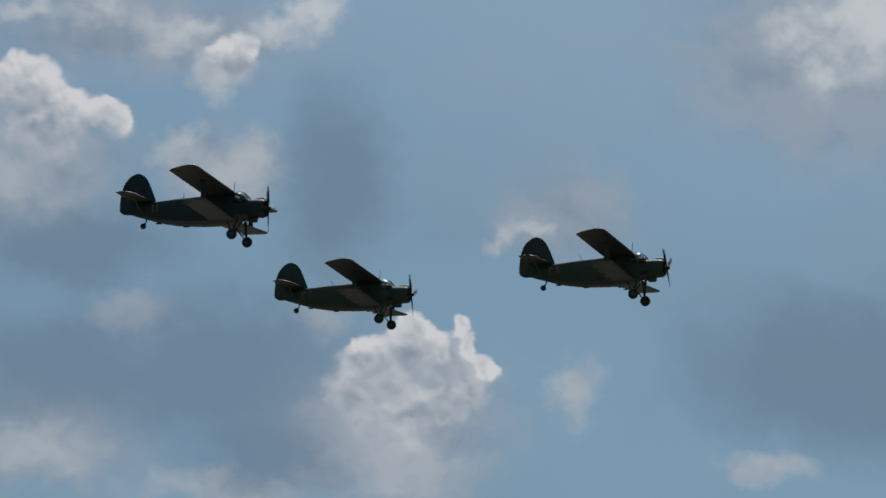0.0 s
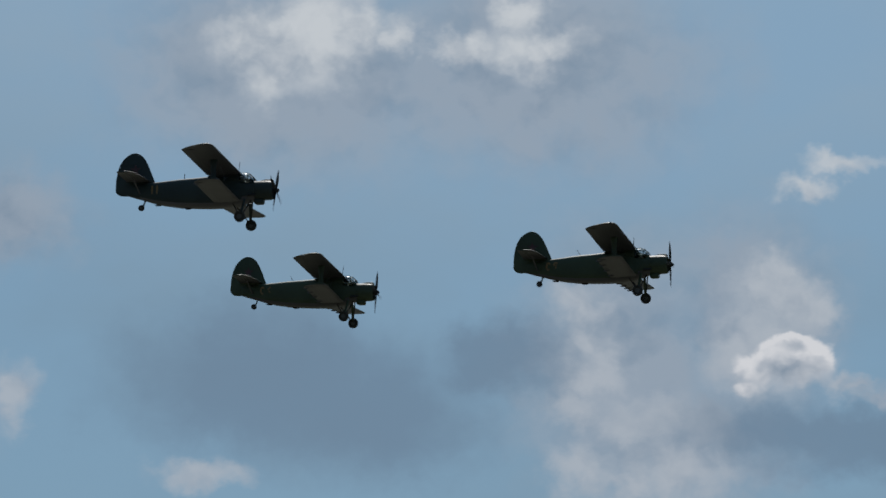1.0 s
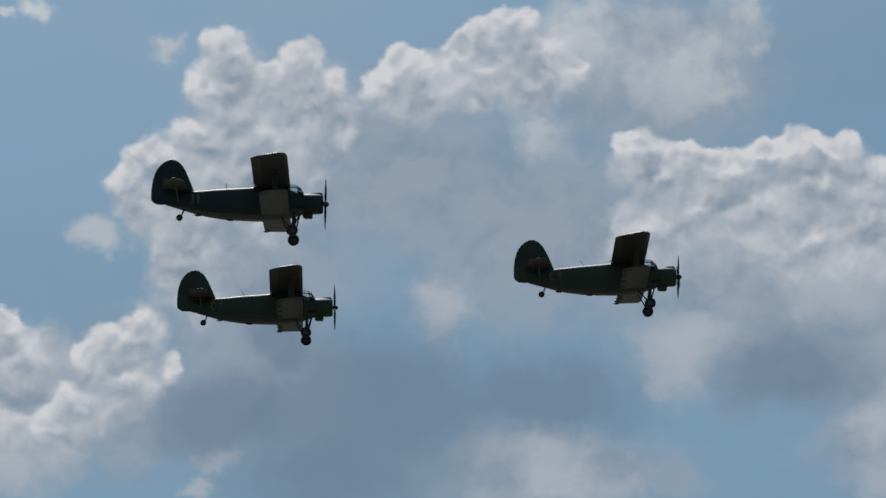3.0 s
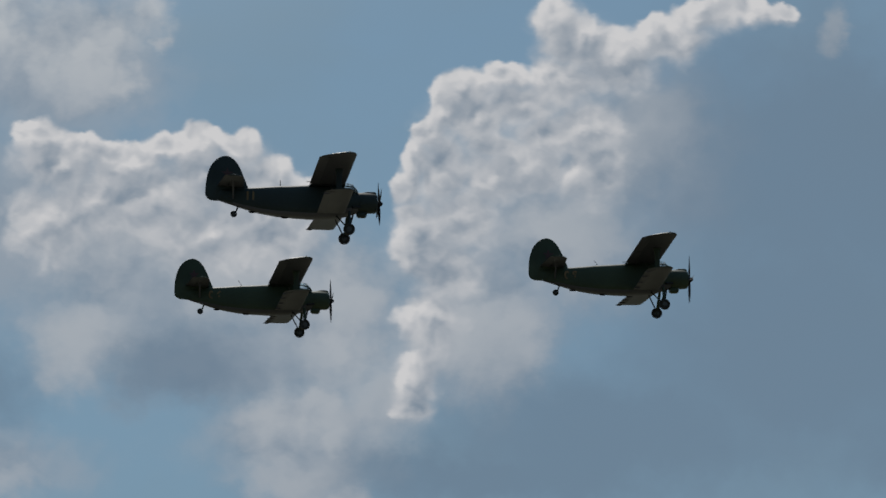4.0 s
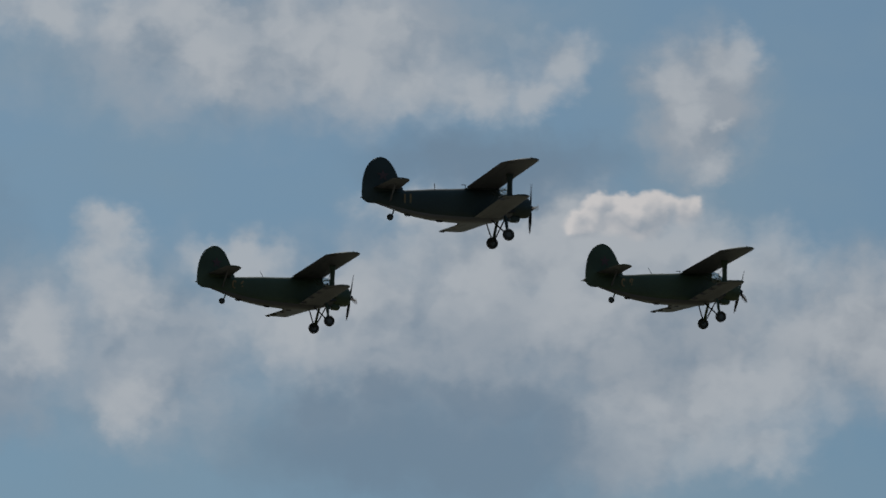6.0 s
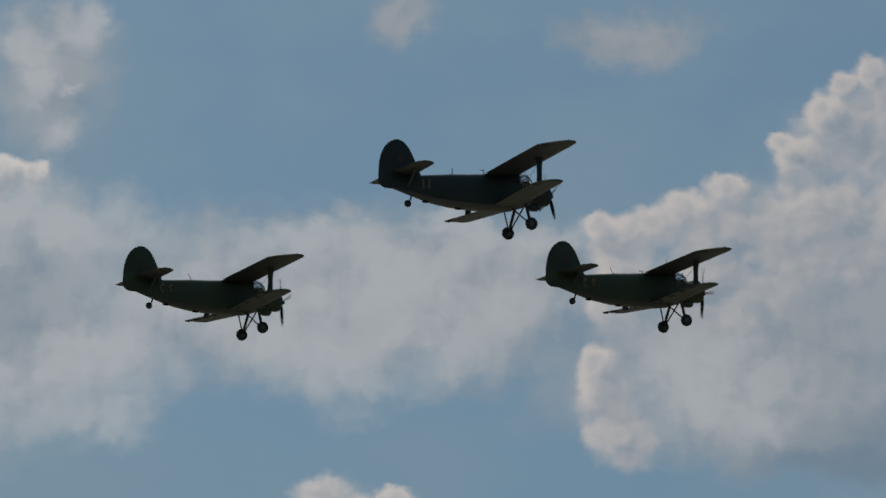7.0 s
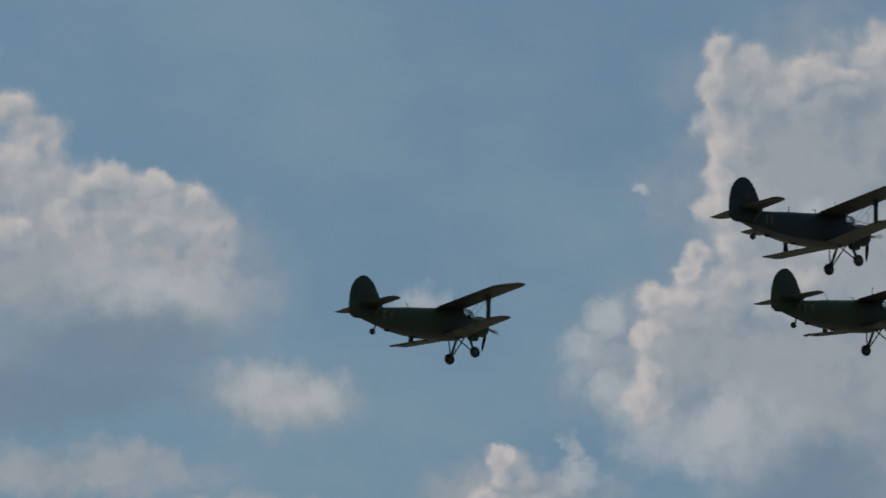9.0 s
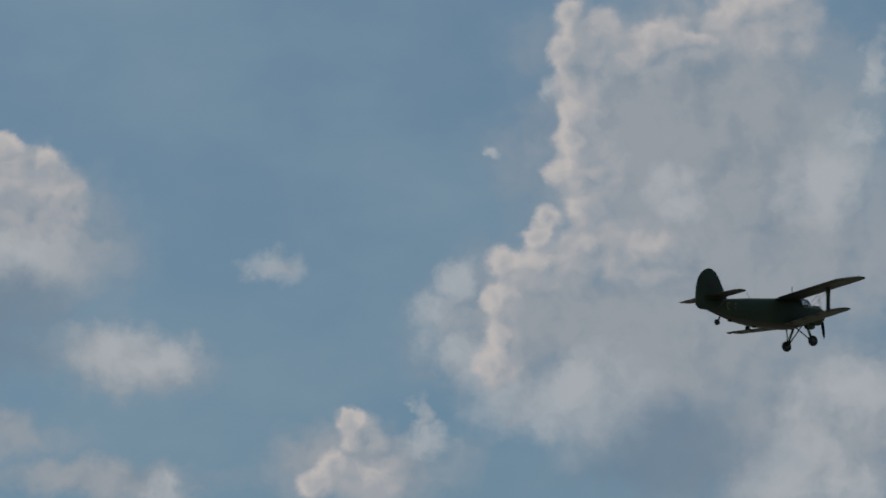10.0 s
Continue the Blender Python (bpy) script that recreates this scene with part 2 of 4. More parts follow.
    heap += [(27.63, 14.62, 0.23, 0.21), (27.26, 14.51, 0.18, 0.15), (27.1, 14.27, 0.25, 0.23), (27.84, 14.26, 0.31, 0.27), (27.35, 14.09, 0.49, 0.36), (26.66, 13.89, 0.15, 0.11), (26.85, 13.74, 0.31, 0.24), (27.65, 13.79, 0.55, 0.36), (28.33, 13.77, 0.34, 0.18), (28.63, 13.5, 0.28, 0.24), (28.56, 13.29, 0.43, 0.3), (26.04, 13.42, 0.31, 0.17), (25.61, 13.21, 0.31, 0.21), (25.24, 13.04, 0.31, 0.21), (24.93, 12.95, 0.37, 0.21), (24.65, 13.01, 0.15, 0.17), (24.87, 12.56, 0.37, 0.36), (24.74, 12.2, 0.31, 0.3), (24.62, 11.54, 0.22, 0.21), (24.71, 11.3, 0.28, 0.3)]   # great_tower
    heap += [(24.85, 10.76, 0.37, 0.3), (26.16, 12.91, 0.86, 0.42), (27.08, 13.02, 0.92, 0.54), (28.01, 13.12, 0.61, 0.36), (25.85, 12.37, 0.8, 0.36), (29.17, 13.04, 0.31, 0.19), (29.48, 13.06, 0.31, 0.17), (29.84, 12.96, 0.28, 0.15), (29.23, 12.74, 0.61, 0.3), (28.43, 12.57, 0.28, 0.17), (21.63, 10.11, 0.34, 0.23), (22, 9.99, 0.37, 0.18), (22.45, 10.05, 0.25, 0.17)]   # great_tower
    body += [(26.45, 11.59, 2.12, 0.89), (28.3, 12.28, 1.77, 0.89), (29.52, 12.13, 1.41, 0.69), (26.75, 10.98, 1.77, 0.48), (22.66, 12.2, 2.12, 0.76), (29.04, 9.98, 1.41, 0.24)]   # great_tower
    veil += [(21.56, 12.8, 0.85, 0.21), (23.09, 12.98, 0.42, 0.14), (24.01, 12.86, 0.64, 0.21), (21.56, 12.32, 0.85, 0.55), (21.87, 11.48, 0.92, 0.48), (23.39, 12.32, 0.85, 0.55), (22.78, 11.85, 0.71, 0.41), (26.44, 10.99, 0.21, 0.21), (21.86, 13.04, 0.18, 0.17), (25.84, 11.35, 0.92, 0.55)]   # great_tower
    shade += [(28.57, 10.81, 1.77, 0.41), (29.5, 11.35, 1.15, 0.41), (27.35, 10.53, 1.15, 0.26)]   # great_tower
    heap += [(29.43, 13.08, 0.34, 0.18), (29.92, 13.02, 0.31, 0.18), (30.35, 12.9, 0.31, 0.19), (30.59, 12.63, 0.25, 0.24), (30.74, 12.39, 0.14, 0.17), (29.85, 12.57, 0.68, 0.36), (30.34, 12.39, 0.43, 0.3)]   # drifting_puffs
    body += [(29.97, 12.09, 1.2, 0.69), (31.31, 10.82, 0.78, 0.34)]   # drifting_puffs
    veil += [(31.25, 10.88, 0.64, 0.29), (31.61, 10.94, 0.35, 0.24), (32.82, 11.82, 0.32, 0.18), (35.29, 13.01, 0.11, 0.08), (29.85, 11.97, 0.85, 0.41)]   # drifting_puffs
    heap += [(36.1, 14.45, 0.23, 0.27), (36.04, 14.09, 0.22, 0.24), (36.22, 13.85, 0.31, 0.36), (36.35, 14.27, 0.37, 0.3), (37.02, 14.08, 0.49, 0.3), (38.08, 14.42, 0.68, 0.36), (37.39, 14.14, 0.49, 0.18), (36.16, 13.43, 0.25, 0.24), (36.15, 13.13, 0.25, 0.23), (36.03, 12.83, 0.23, 0.18), (36.34, 12.83, 0.28, 0.36), (36.21, 12.41, 0.25, 0.24), (35.83, 12.33, 0.18, 0.2), (35.72, 12.15, 0.22, 0.12), (35.38, 11.88, 0.28, 0.19), (35.78, 11.88, 0.43, 0.24), (36.27, 11.99, 0.49, 0.3), (36.82, 11.87, 0.49, 0.3), (35.29, 11.52, 0.22, 0.24), (35.35, 11.1, 0.18, 0.36)]   # closing_tower
    heap += [(35.22, 10.8, 0.22, 0.24), (33.73, 10.14, 0.2, 0.18), (33.82, 9.96, 0.22, 0.18), (33.58, 9.66, 0.22, 0.24), (33.34, 9.49, 0.22, 0.15), (33.94, 9.55, 0.37, 0.24)]   # closing_tower
    body += [(37.57, 13.12, 1.84, 1.44), (38.16, 11.91, 1.84, 1.03), (36.93, 11.03, 1.77, 0.83), (35.77, 11.28, 1.06, 0.76), (38.74, 10.05, 1.41, 1.03), (33.82, 9.67, 0.99, 0.41), (31.03, 9.53, 1.06, 0.21)]   # closing_tower
    veil += [(37.13, 12.64, 0.28, 0.22), (38.69, 10.38, 0.35, 0.25), (35.82, 13.7, 0.2, 0.12), (37.31, 12.46, 0.28, 0.21), (39.16, 13.21, 0.28, 0.21), (39.48, 13.92, 0.14, 0.28), (38.78, 12.68, 0.42, 0.41), (34.86, 11.7, 0.21, 0.24), (34.74, 11.28, 0.35, 0.28), (34.98, 10.92, 0.28, 0.34), (36.13, 10.5, 0.57, 0.34), (35.71, 10.38, 0.71, 0.34), (36.38, 10.2, 0.49, 0.41), (38.43, 9.88, 0.57, 0.41), (39.05, 10.4, 0.42, 0.34), (38.67, 9.51, 0.85, 0.28), (34.4, 10.26, 0.1, 0.24), (34.49, 9.99, 0.25, 0.17), (31.76, 9.48, 0.28, 0.11)]   # closing_tower
    shade += [(37.22, 9.89, 1.08, 0.52)]   # closing_tower
    return heap, body, veil, shade


def build_world():
    world = bpy.data.worlds.new("sky")
    scene.world = world
    world.use_nodes = True
    nt = world.node_tree
    nt.nodes.clear()

    def node(kind):
        return nt.nodes.new(kind)

    def put(socket, value):
        if isinstance(value, bpy.types.NodeSocket):
            nt.links.new(value, socket)
        else:
            socket.default_value = value

    def m(op, a, b=0.0, c=0.0, clamp=False):
        n = node("ShaderNodeMath")
        n.operation, n.use_clamp = op, clamp
        for socket, value in zip(n.inputs, (a, b, c)):
            put(socket, value)
        return n.outputs[0]

    def v(op, a, b=(0, 0, 0), c=(0, 0, 0)):
        n = node("ShaderNodeVectorMath")
        n.operation = op
        for socket, value in zip(n.inputs, (a, b, c)):
            put(socket, value)
        return n.outputs["Value"] if op == "LENGTH" else n.outputs[0]

    def smooth(x, lo, hi, to=1.0):
        n = node("ShaderNodeMapRange")
        n.interpolation_type = "SMOOTHSTEP"
        for socket, value in zip(n.inputs, (x, lo, hi, 0.0, to)):
            put(socket, value)
        return n.outputs[0]

    def mix(f, a, b):
        n = node("ShaderNodeMix")
        n.data_type = "RGBA"
        put(n.inputs[0], f), put(n.inputs[6], a), put(n.inputs[7], b)
        return n.outputs[2]

    def noise_at(p, scale, detail, rough=0.55, colour=False):
        n = node("ShaderNodeTexNoise")
        put(n.inputs["Vector"], p)
        n.inputs["Scale"].default_value, n.inputs["Detail"].default_value, n.inputs["Roughness"].default_value = scale, detail, rough
        return n.outputs["Color" if colour else "Fac"]

    way = node("ShaderNodeTexCoord").outputs["Generated"]
    sep = node("ShaderNodeSeparateXYZ")
    put(sep.inputs[0], way)
    az = m("MULTIPLY", m("ARCTAN2", sep.outputs[0], sep.outputs[1]), 180 / math.pi)
    el = m("MULTIPLY", m("ARCSINE", sep.outputs[2]), 180 / math.pi)
    comb = node("ShaderNodeCombineXYZ")
    put(comb.inputs[0], az), put(comb.inputs[1], el)
    flat = comb.outputs[0]

    # the way towards the sun, over the sky, at every point of it
    sun_x = m("MULTIPLY", m("SUBTRACT", SUN_AZ, az), 0.97)
    sun_y = m("SUBTRACT", SUN_EL, el)
    comb = node("ShaderNodeCombineXYZ")
    put(comb.inputs[0], sun_x), put(comb.inputs[1], sun_y)
    sunward = v("NORMALIZE", comb.outputs[0])

    def towards_sun(p, far):
        return v("MULTIPLY_ADD", sunward, (far, far, 0), p)

    # broad and fine curling of every outline
    broad = v("SUBTRACT", noise_at(flat, 0.9, 2.0, 0.5, True), (0.5, 0.5, 0.5))
    fine = v("SUBTRACT", noise_at(flat, 3.4, 5.0, 0.6, True), (0.5, 0.5, 0.5))
    bent = v("MULTIPLY_ADD", fine, (0.24, 0.24, 0), v("MULTIPLY_ADD", broad, (0.25, 0.22, 0), flat))
    loose = v("MULTIPLY_ADD", fine, (0.55, 0.50, 0), v("MULTIPLY_ADD", broad, (0.7, 0.6, 0), flat))

    def flock(puffs):
        """A node group: how far a point of the sky lies from the middle of the nearest of these puffs, in puffs' half widths."""
        group = bpy.data.node_groups.new("puffs", "ShaderNodeTree")
        group.interface.new_socket("Point", in_out="INPUT", socket_type="NodeSocketVector")
        group.interface.new_socket("Distance", in_out="OUTPUT", socket_type="NodeSocketFloat")
        point = group.nodes.new("NodeGroupInput").outputs[0]
        last = None
        for a, e, ra, re in puffs:
            place, far = group.nodes.new("ShaderNodeVectorMath"), group.nodes.new("ShaderNodeVectorMath")
            place.operation, far.operation = "MULTIPLY_ADD", "LENGTH"
            place.inputs[1].default_value, place.inputs[2].default_value = (1 / ra, 1 / re, 0), (-a / ra, -e / re, 0)
            group.links.new(point, place.inputs[0])
            group.links.new(place.outputs[0], far.inputs[0])
            least = group.nodes.new("ShaderNodeMath")
            least.operation = "SMOOTH_MIN"
            least.inputs[0].default_value, least.inputs[2].default_value = 3.0, 0.45
            if last:
                group.links.new(last, least.inputs[0])
            group.links.new(far.outputs["Value"], least.inputs[1])
            last = least.outputs[0]
        group.links.new(last, group.nodes.new("NodeGroupOutput").inputs[0])
        return group

    def flocks(puffs):
        return [flock(puffs[i:i + 24]) for i in range(0, len(puffs), 24)]

    def gather(groups, p):
        acc = 3.0
        for group in groups:
            n = node("ShaderNodeGroup")
            n.node_tree = group
            put(n.inputs[0], p)
            acc = m("SMOOTH_MIN", acc, n.outputs[0], 0.45)
        return m("SUBTRACT", 1.0, acc)

    # billows: rounded heads on rounded heads
    def billow(p):
        n = node("ShaderNodeTexVoronoi")
        n.feature = "SMOOTH_F1"
        put(n.inputs["Vector"], p)
        n.inputs["Scale"].default_value, n.inputs["Detail"].default_value = 2.2, 2.2
        n.inputs["Roughness"].default_value, n.inputs["Smoothness"].default_value = 0.55, 0.45
        return n.outputs["Distance"]

    heaps, bodies, veils, shades = (flocks(puffs) for puffs in clouds())
    low, high = billow(bent), billow(towards_sun(bent, 0.09))
    mass = gather(heaps, bent)
    over = gather(heaps, towards_sun(bent, 0.24))
    heap = m("MULTIPLY_ADD", low, -0.50, m("ADD", mass, 0.64))
    grey = gather(bodies, loose)
    thin = gather(veils, loose)
    dark = gather(shades, loose)
    grain = noise_at(bent, 1.5, 5.0, 0.52)
    grain_up = noise_at(towards_sun(bent, 0.14), 1.5, 5.0, 0.52)
    drift = noise_at(v("MULTIPLY", flat, (0.6, 1.0, 0)), 0.5, 4.0, 0.55)

    # heads that stand free towards the sun are crisp and lit, the rest is soft and shaded
    # thin cloud and haze brighten towards the sun
    near = smooth(m("SQRT", m("ADD", m("MULTIPLY", sun_x, sun_x), m("MULTIPLY", sun_y, sun_y))), 38.5, 34.6)
    # away from the sun the heaps scatter less light on, and haze softens them
    aside = smooth(az, 8.0, 27.0)
    free = smooth(m("SUBTRACT", mass, over), -0.10, 0.75)
    crisp = smooth(heap, -0.02, m("MULTIPLY_ADD", aside, 0.25, 0.30))
    soft = smooth(m("MULTIPLY_ADD", grain, 0.8, m("SUBTRACT", heap, 0.40)), -0.35, 0.60)
    cover = m("ADD", m("MULTIPLY", free, crisp), m("MULTIPLY", m("SUBTRACT", 1.0, free), soft), clamp=True)
    deep = smooth(heap, 0.25, 1.25)
    curl = m("MULTIPLY", m("SUBTRACT", high, low), m("MULTIPLY_ADD", aside, -0.5, 1.1))
    roll = m("MULTIPLY", m("SUBTRACT", grain, grain_up), 1.5)
    light = m("SUBTRACT", m("MULTIPLY_ADD", free, 0.50, 0.48), m("MULTIPLY", deep, 0.42))
    lit = m("ADD", m("ADD", light, m("MULTIPLY", curl, m("MULTIPLY_ADD", free, 0.6, 0.45))), roll, clamp=True)
    grey_cover = m("MULTIPLY", smooth(m("MULTIPLY_ADD", grain, 0.8, m("SUBTRACT", grey, 0.40)), -0.55, 0.60), 0.9)
    veil_cover = m("MULTIPLY", smooth(m("MULTIPLY_ADD", grain, 1.0, m("SUBTRACT", thin, 0.50)), -0.50, 0.80), m("MULTIPLY_ADD", aside, -0.18, 0.86))
    dark_cover = m("MULTIPLY", smooth(m("MULTIPLY_ADD", grain, 0.6, m("SUBTRACT", dark, 0.30)), -0.45, 0.65), 0.75)
    rolls = m("ADD", smooth(grain, 0.15, 0.60), m("MULTIPLY", roll, 0.9), clamp=True)

    sky = node("ShaderNodeTexSky")
    sky.sky_type, sky.sun_disc, sky.dust_density = "NISHITA", False, 2.5
    sky.sun_elevation, sky.sun_rotation = radians(SUN_EL), radians(SUN_AZ)
    blue = v("MULTIPLY", sky.outputs[0], SKY_TINT)
    haze = m("ADD", smooth(drift, 0.35, 0.75, 0.45), 0.3)
    colour = mix(haze, blue, mix(near, (*HAZE, 1), (*HAZE_NEAR, 1)))
    dull = mix(aside, (*DULL, 1), (*DULL_ASIDE, 1))
    colour = mix(grey_cover, colour, mix(m("MULTIPLY_ADD", rolls, 0.6, 0.4), (*SHADED, 1), dull))
    colour = mix(veil_cover, colour, mix(rolls, dull, mix(near, (*VEIL, 1), (*VEIL_NEAR, 1))))
    colour = mix(dark_cover, colour, (*SHADED, 1))
    colour = mix(cover, colour, mix(lit, (*CORE, 1), mix(aside, (*LIT, 1), (*LIT_ASIDE, 1))))
    back = node("ShaderNodeBackground")
    put(back.inputs[0], colour)
    back.inputs[1].default_value = 0.1
    put(node("ShaderNodeOutputWorld").inputs[0], back.outputs[0])


SKY_TINT = (0.275, 0.42, 0.515)
HAZE, SHADED, CORE = (1.85, 2.75, 3.55), (1.42, 2.08, 2.85), (2.15, 2.7, 3.35)
DULL_ASIDE = (2.9, 3.2, 3.6)
HAZE_NEAR, VEIL_NEAR = (2.7, 3.6, 4.4), (5.6, 5.8, 5.9)
DULL, VEIL, LIT, LIT_ASIDE = (2.85, 3.35, 3.95), (3.9, 4.25, 4.65), (6.1, 6.1, 6.2), (4.5, 4.4, 4.5)
build_world()
sun = new("sun", bpy.data.lights.new("sun", "SUN"))
sun.data.energy, sun.data.angle, sun.data.color = 3.0, radians(0.53), (1.0, 0.95, 0.88)
a, e = radians(SUN_AZ), radians(SUN_EL)
sun.matrix_world = look((math.sin(a) * math.cos(e) * 900, math.cos(a) * math.cos(e) * 900, math.sin(e) * 900), (0, 0, 0))


# ---------------------------------------------------------------- materials
def material(name, colour, rough=0.5, metal=0.0, vary=0.25, scale=3.0, bump=0.0, transmission=0.0, dirt=None, coat=0.0, shine=0.5):
    mat = bpy.data.materials.new(name)
    mat.use_nodes = True
    nt = mat.node_tree
    shader = nt.nodes["Principled BSDF"]
    shader.inputs["Roughness"].default_value, shader.inputs["Metallic"].default_value = rough, metal
    shader.inputs["Transmission Weight"].default_value = transmission
    shader.inputs["Coat Weight"].default_value = coat
    shader.inputs["Specular IOR Level"].default_value = shine
    coords = nt.nodes.new("ShaderNodeTexCoord")
    big, small = nt.nodes.new("ShaderNodeTexNoise"), nt.nodes.new("ShaderNodeTexNoise")
    for n, s, d in ((big, scale * 0.25, 4), (small, scale * 6, 6)):
        n.inputs["Scale"].default_value, n.inputs["Detail"].default_value = s, d
        nt.links.new(coords.outputs["Object"], n.inputs["Vector"])
    both = nt.nodes.new("ShaderNodeMath")
    both.operation = "MULTIPLY_ADD"
    both.inputs[1].default_value = 0.4
    nt.links.new(small.outputs["Fac"], both.inputs[0])
    nt.links.new(big.outputs["Fac"], both.inputs[2])
    ramp = nt.nodes.new("ShaderNodeMapRange")
    ramp.inputs[1].default_value, ramp.inputs[2].default_value = 0.45, 0.95
    nt.links.new(both.outputs[0], ramp.inputs[0])
    mixed = nt.nodes.new("ShaderNodeMix")
    mixed.data_type = "RGBA"
    nt.links.new(ramp.outputs[0], mixed.inputs[0])
    mixed.inputs[6].default_value = (*[c * (1 - vary) for c in colour], 1)
    mixed.inputs[7].default_value = (*(dirt or [min(1, c * (1 + vary)) for c in colour]), 1)
    nt.links.new(mixed.outputs[2], shader.inputs["Base Color"])
    rr = nt.nodes.new("ShaderNodeMapRange")
    rr.inputs[3].default_value, rr.inputs[4].default_value = max(0.02, rough - 0.1), min(1, rough + 0.12)
    nt.links.new(small.outputs["Fac"], rr.inputs[0])
    nt.links.new(rr.outputs[0], shader.inputs["Roughness"])
    if bump:
        b = nt.nodes.new("ShaderNodeBump")
        b.inputs["Strength"].default_value, b.inputs["Distance"].default_value = bump, 0.01
        nt.links.new(small.outputs["Fac"], b.inputs["Height"])
        nt.links.new(b.outputs[0], shader.inputs["Normal"])
    return mat


GREEN = material("green_paint", (0.036, 0.050, 0.030), 0.5, vary=0.3, scale=1.5, bump=0.15, shine=0.25)
NAVY = material("blue_green_paint", (0.022, 0.031, 0.031), 0.5, vary=0.3, scale=1.5, bump=0.15, shine=0.25)
BELLY = material("pale_underside_paint", (0.068, 0.066, 0.084), 0.55, vary=0.22, scale=1.2, bump=0.2)
BELLY_GREEN = material("grey_underside_paint", (0.044, 0.043, 0.055), 0.55, vary=0.22, scale=1.2, bump=0.2)
METAL = material("grey_hub_paint", (0.05, 0.05, 0.052), 0.5, metal=0.0, vary=0.2, scale=6)
BLACK = material("black_paint", (0.018, 0.018, 0.02), 0.6, vary=0.3, scale=5, shine=0.2)
RUBBER = material("tyre_rubber", (0.022, 0.021, 0.02), 0.8, vary=0.3, scale=8, bump=0.3)
GLASS = material("canopy_glass", (0.85, 0.9, 0.92), 0.06, vary=0.02, transmission=1.0)
YELLOW = material("yellow_marking", (0.15, 0.09, 0.03), 0.5, vary=0.2, scale=4)
RED = material("red_marking", (0.05, 0.012, 0.014), 0.5, vary=0.2, scale=4)
WIRE = material("steel_wire", (0.06, 0.06, 0.065), 0.4, metal=0.8, vary=0.2, scale=8)
GRASS = material("airfield_grass", (0.09, 0.105, 0.05), 0.9, vary=0.4, scale=0.08, dirt=(0.17, 0.155, 0.10))


# ---------------------------------------------------------------- ground
def make_ground():
    bm = bmesh.new()
    rings, spokes = [0, 6, 20, 60, 160, 400, 900, 1900, 4200], 48
    rows = []
    for r in rings[1:]:
        rows.append([bm.verts.new((r * math.sin(i * math.tau / spokes), r * math.cos(i * math.tau / spokes),
                                   0.3 * noise.noise((r * 0.01, i * 0.7, 0)) if r > 30 else 0)) for i in range(spokes)])
    mid = bm.verts.new((0, 0, 0))
    for i in range(spokes):
        bm.faces.new((mid, rows[0][i], rows[0][i - 1]))
        for a, b in zip(rows, rows[1:]):
            bm.faces.new((a[i - 1], a[i], b[i], b[i - 1]))
    bmesh.ops.recalc_face_normals(bm, faces=bm.faces)
    me = bpy.data.meshes.new("ground")
    bm.to_mesh(me)
    me.materials.append(GRASS)
    tagged(new("ground", me), "flat mown grass airfield reaching the horizon", "ground", kind="structure")


make_ground()


# ---------------------------------------------------------------- mesh tools
def part(name, bm, mats, parent, label="", smooth=True, bend=40):
    """One mesh object under parent; faces that look down take the second material, where two are given."""
    bmesh.ops.recalc_face_normals(bm, faces=bm.faces)
    me = bpy.data.meshes.new(name)
    mats = mats if isinstance(mats, tuple) else (mats,)
    for f in bm.faces:
        f.smooth = smooth
        if len(mats) > 1:
            f.material_index = int(f.normal.z < -0.4)
    for e in bm.edges:
        if len(e.link_faces) == 2 and e.calc_face_angle(0) > radians(bend):
            e.smooth = False
    bm.to_mesh(me)
    bm.free()
    for mt in mats:
        me.materials.append(mt)
    ob = new(name, me)
    ob.parent = parent
    if label:
        tagged(ob, label)
    return ob


def bridge(bm, rings, close=True, caps=True):
    rows = [[bm.verts.new(p) for p in r] for r in rings]
    n = len(rows[0])
    for a, b in zip(rows, rows[1:]):
        for i in range(n if close else n - 1):
            j = (i + 1) % n
            bm.faces.new((a[i], a[j], b[j], b[i]))
    if caps:
        bm.faces.new(rows[0][::-1])
        bm.faces.new(rows[-1])
    return rows


def oval(x, zc, hw, hh, power=2.0, n=28):
    pts = []
    for i in range(n):
        t = i * math.tau / n
        c, s = math.cos(t), math.sin(t)
        pts.append((x, hw * math.copysign(abs(c) ** (2 / power), c), zc + hh * math.copysign(abs(s) ** (2 / power), s)))
    return pts


def tube(bm, a, b, r0, r1=None, n=10, flat=1.0):
    """A bar from a to b; flat > 1 draws its section out along x."""
    a, b = Vector(a), Vector(b)
    d = (b - a).normalized()
    side = Vector((1, 0, 0)) - d * d.x
    side = side.normalized() if side.length > 0.05 else Vector((0, 1, 0))
    up = d.cross(side)
    rings = [[p + side * r * flat * math.cos(i * math.tau / n) + up * r * math.sin(i * math.tau / n) for i in range(n)]
             for p, r in ((a, r0), (b, r1 or r0))]
    bridge(bm, rings)


def bar(name, a, b, r, mat, parent, label="", flat=1.0, r1=None):
    bm = bmesh.new()
    tube(bm, a, b, r, r1, flat=flat)
    return part(name, bm, mat, parent, label)


def lathe(bm, profile, axis="x", n=32, at=(0, 0, 0)):
    """Turn (along, radius) pairs about an axis."""
    rings = []
    for s, r in profile:
        ring = []
        for i in range(n):
            c, k = r * math.cos(i * math.tau / n), r * math.sin(i * math.tau / n)
            ring.append(Vector(at) + (Vector((s, c, k)) if axis == "x" else Vector((c, s, k))))
        rings.append(ring)
    bridge(bm, rings)


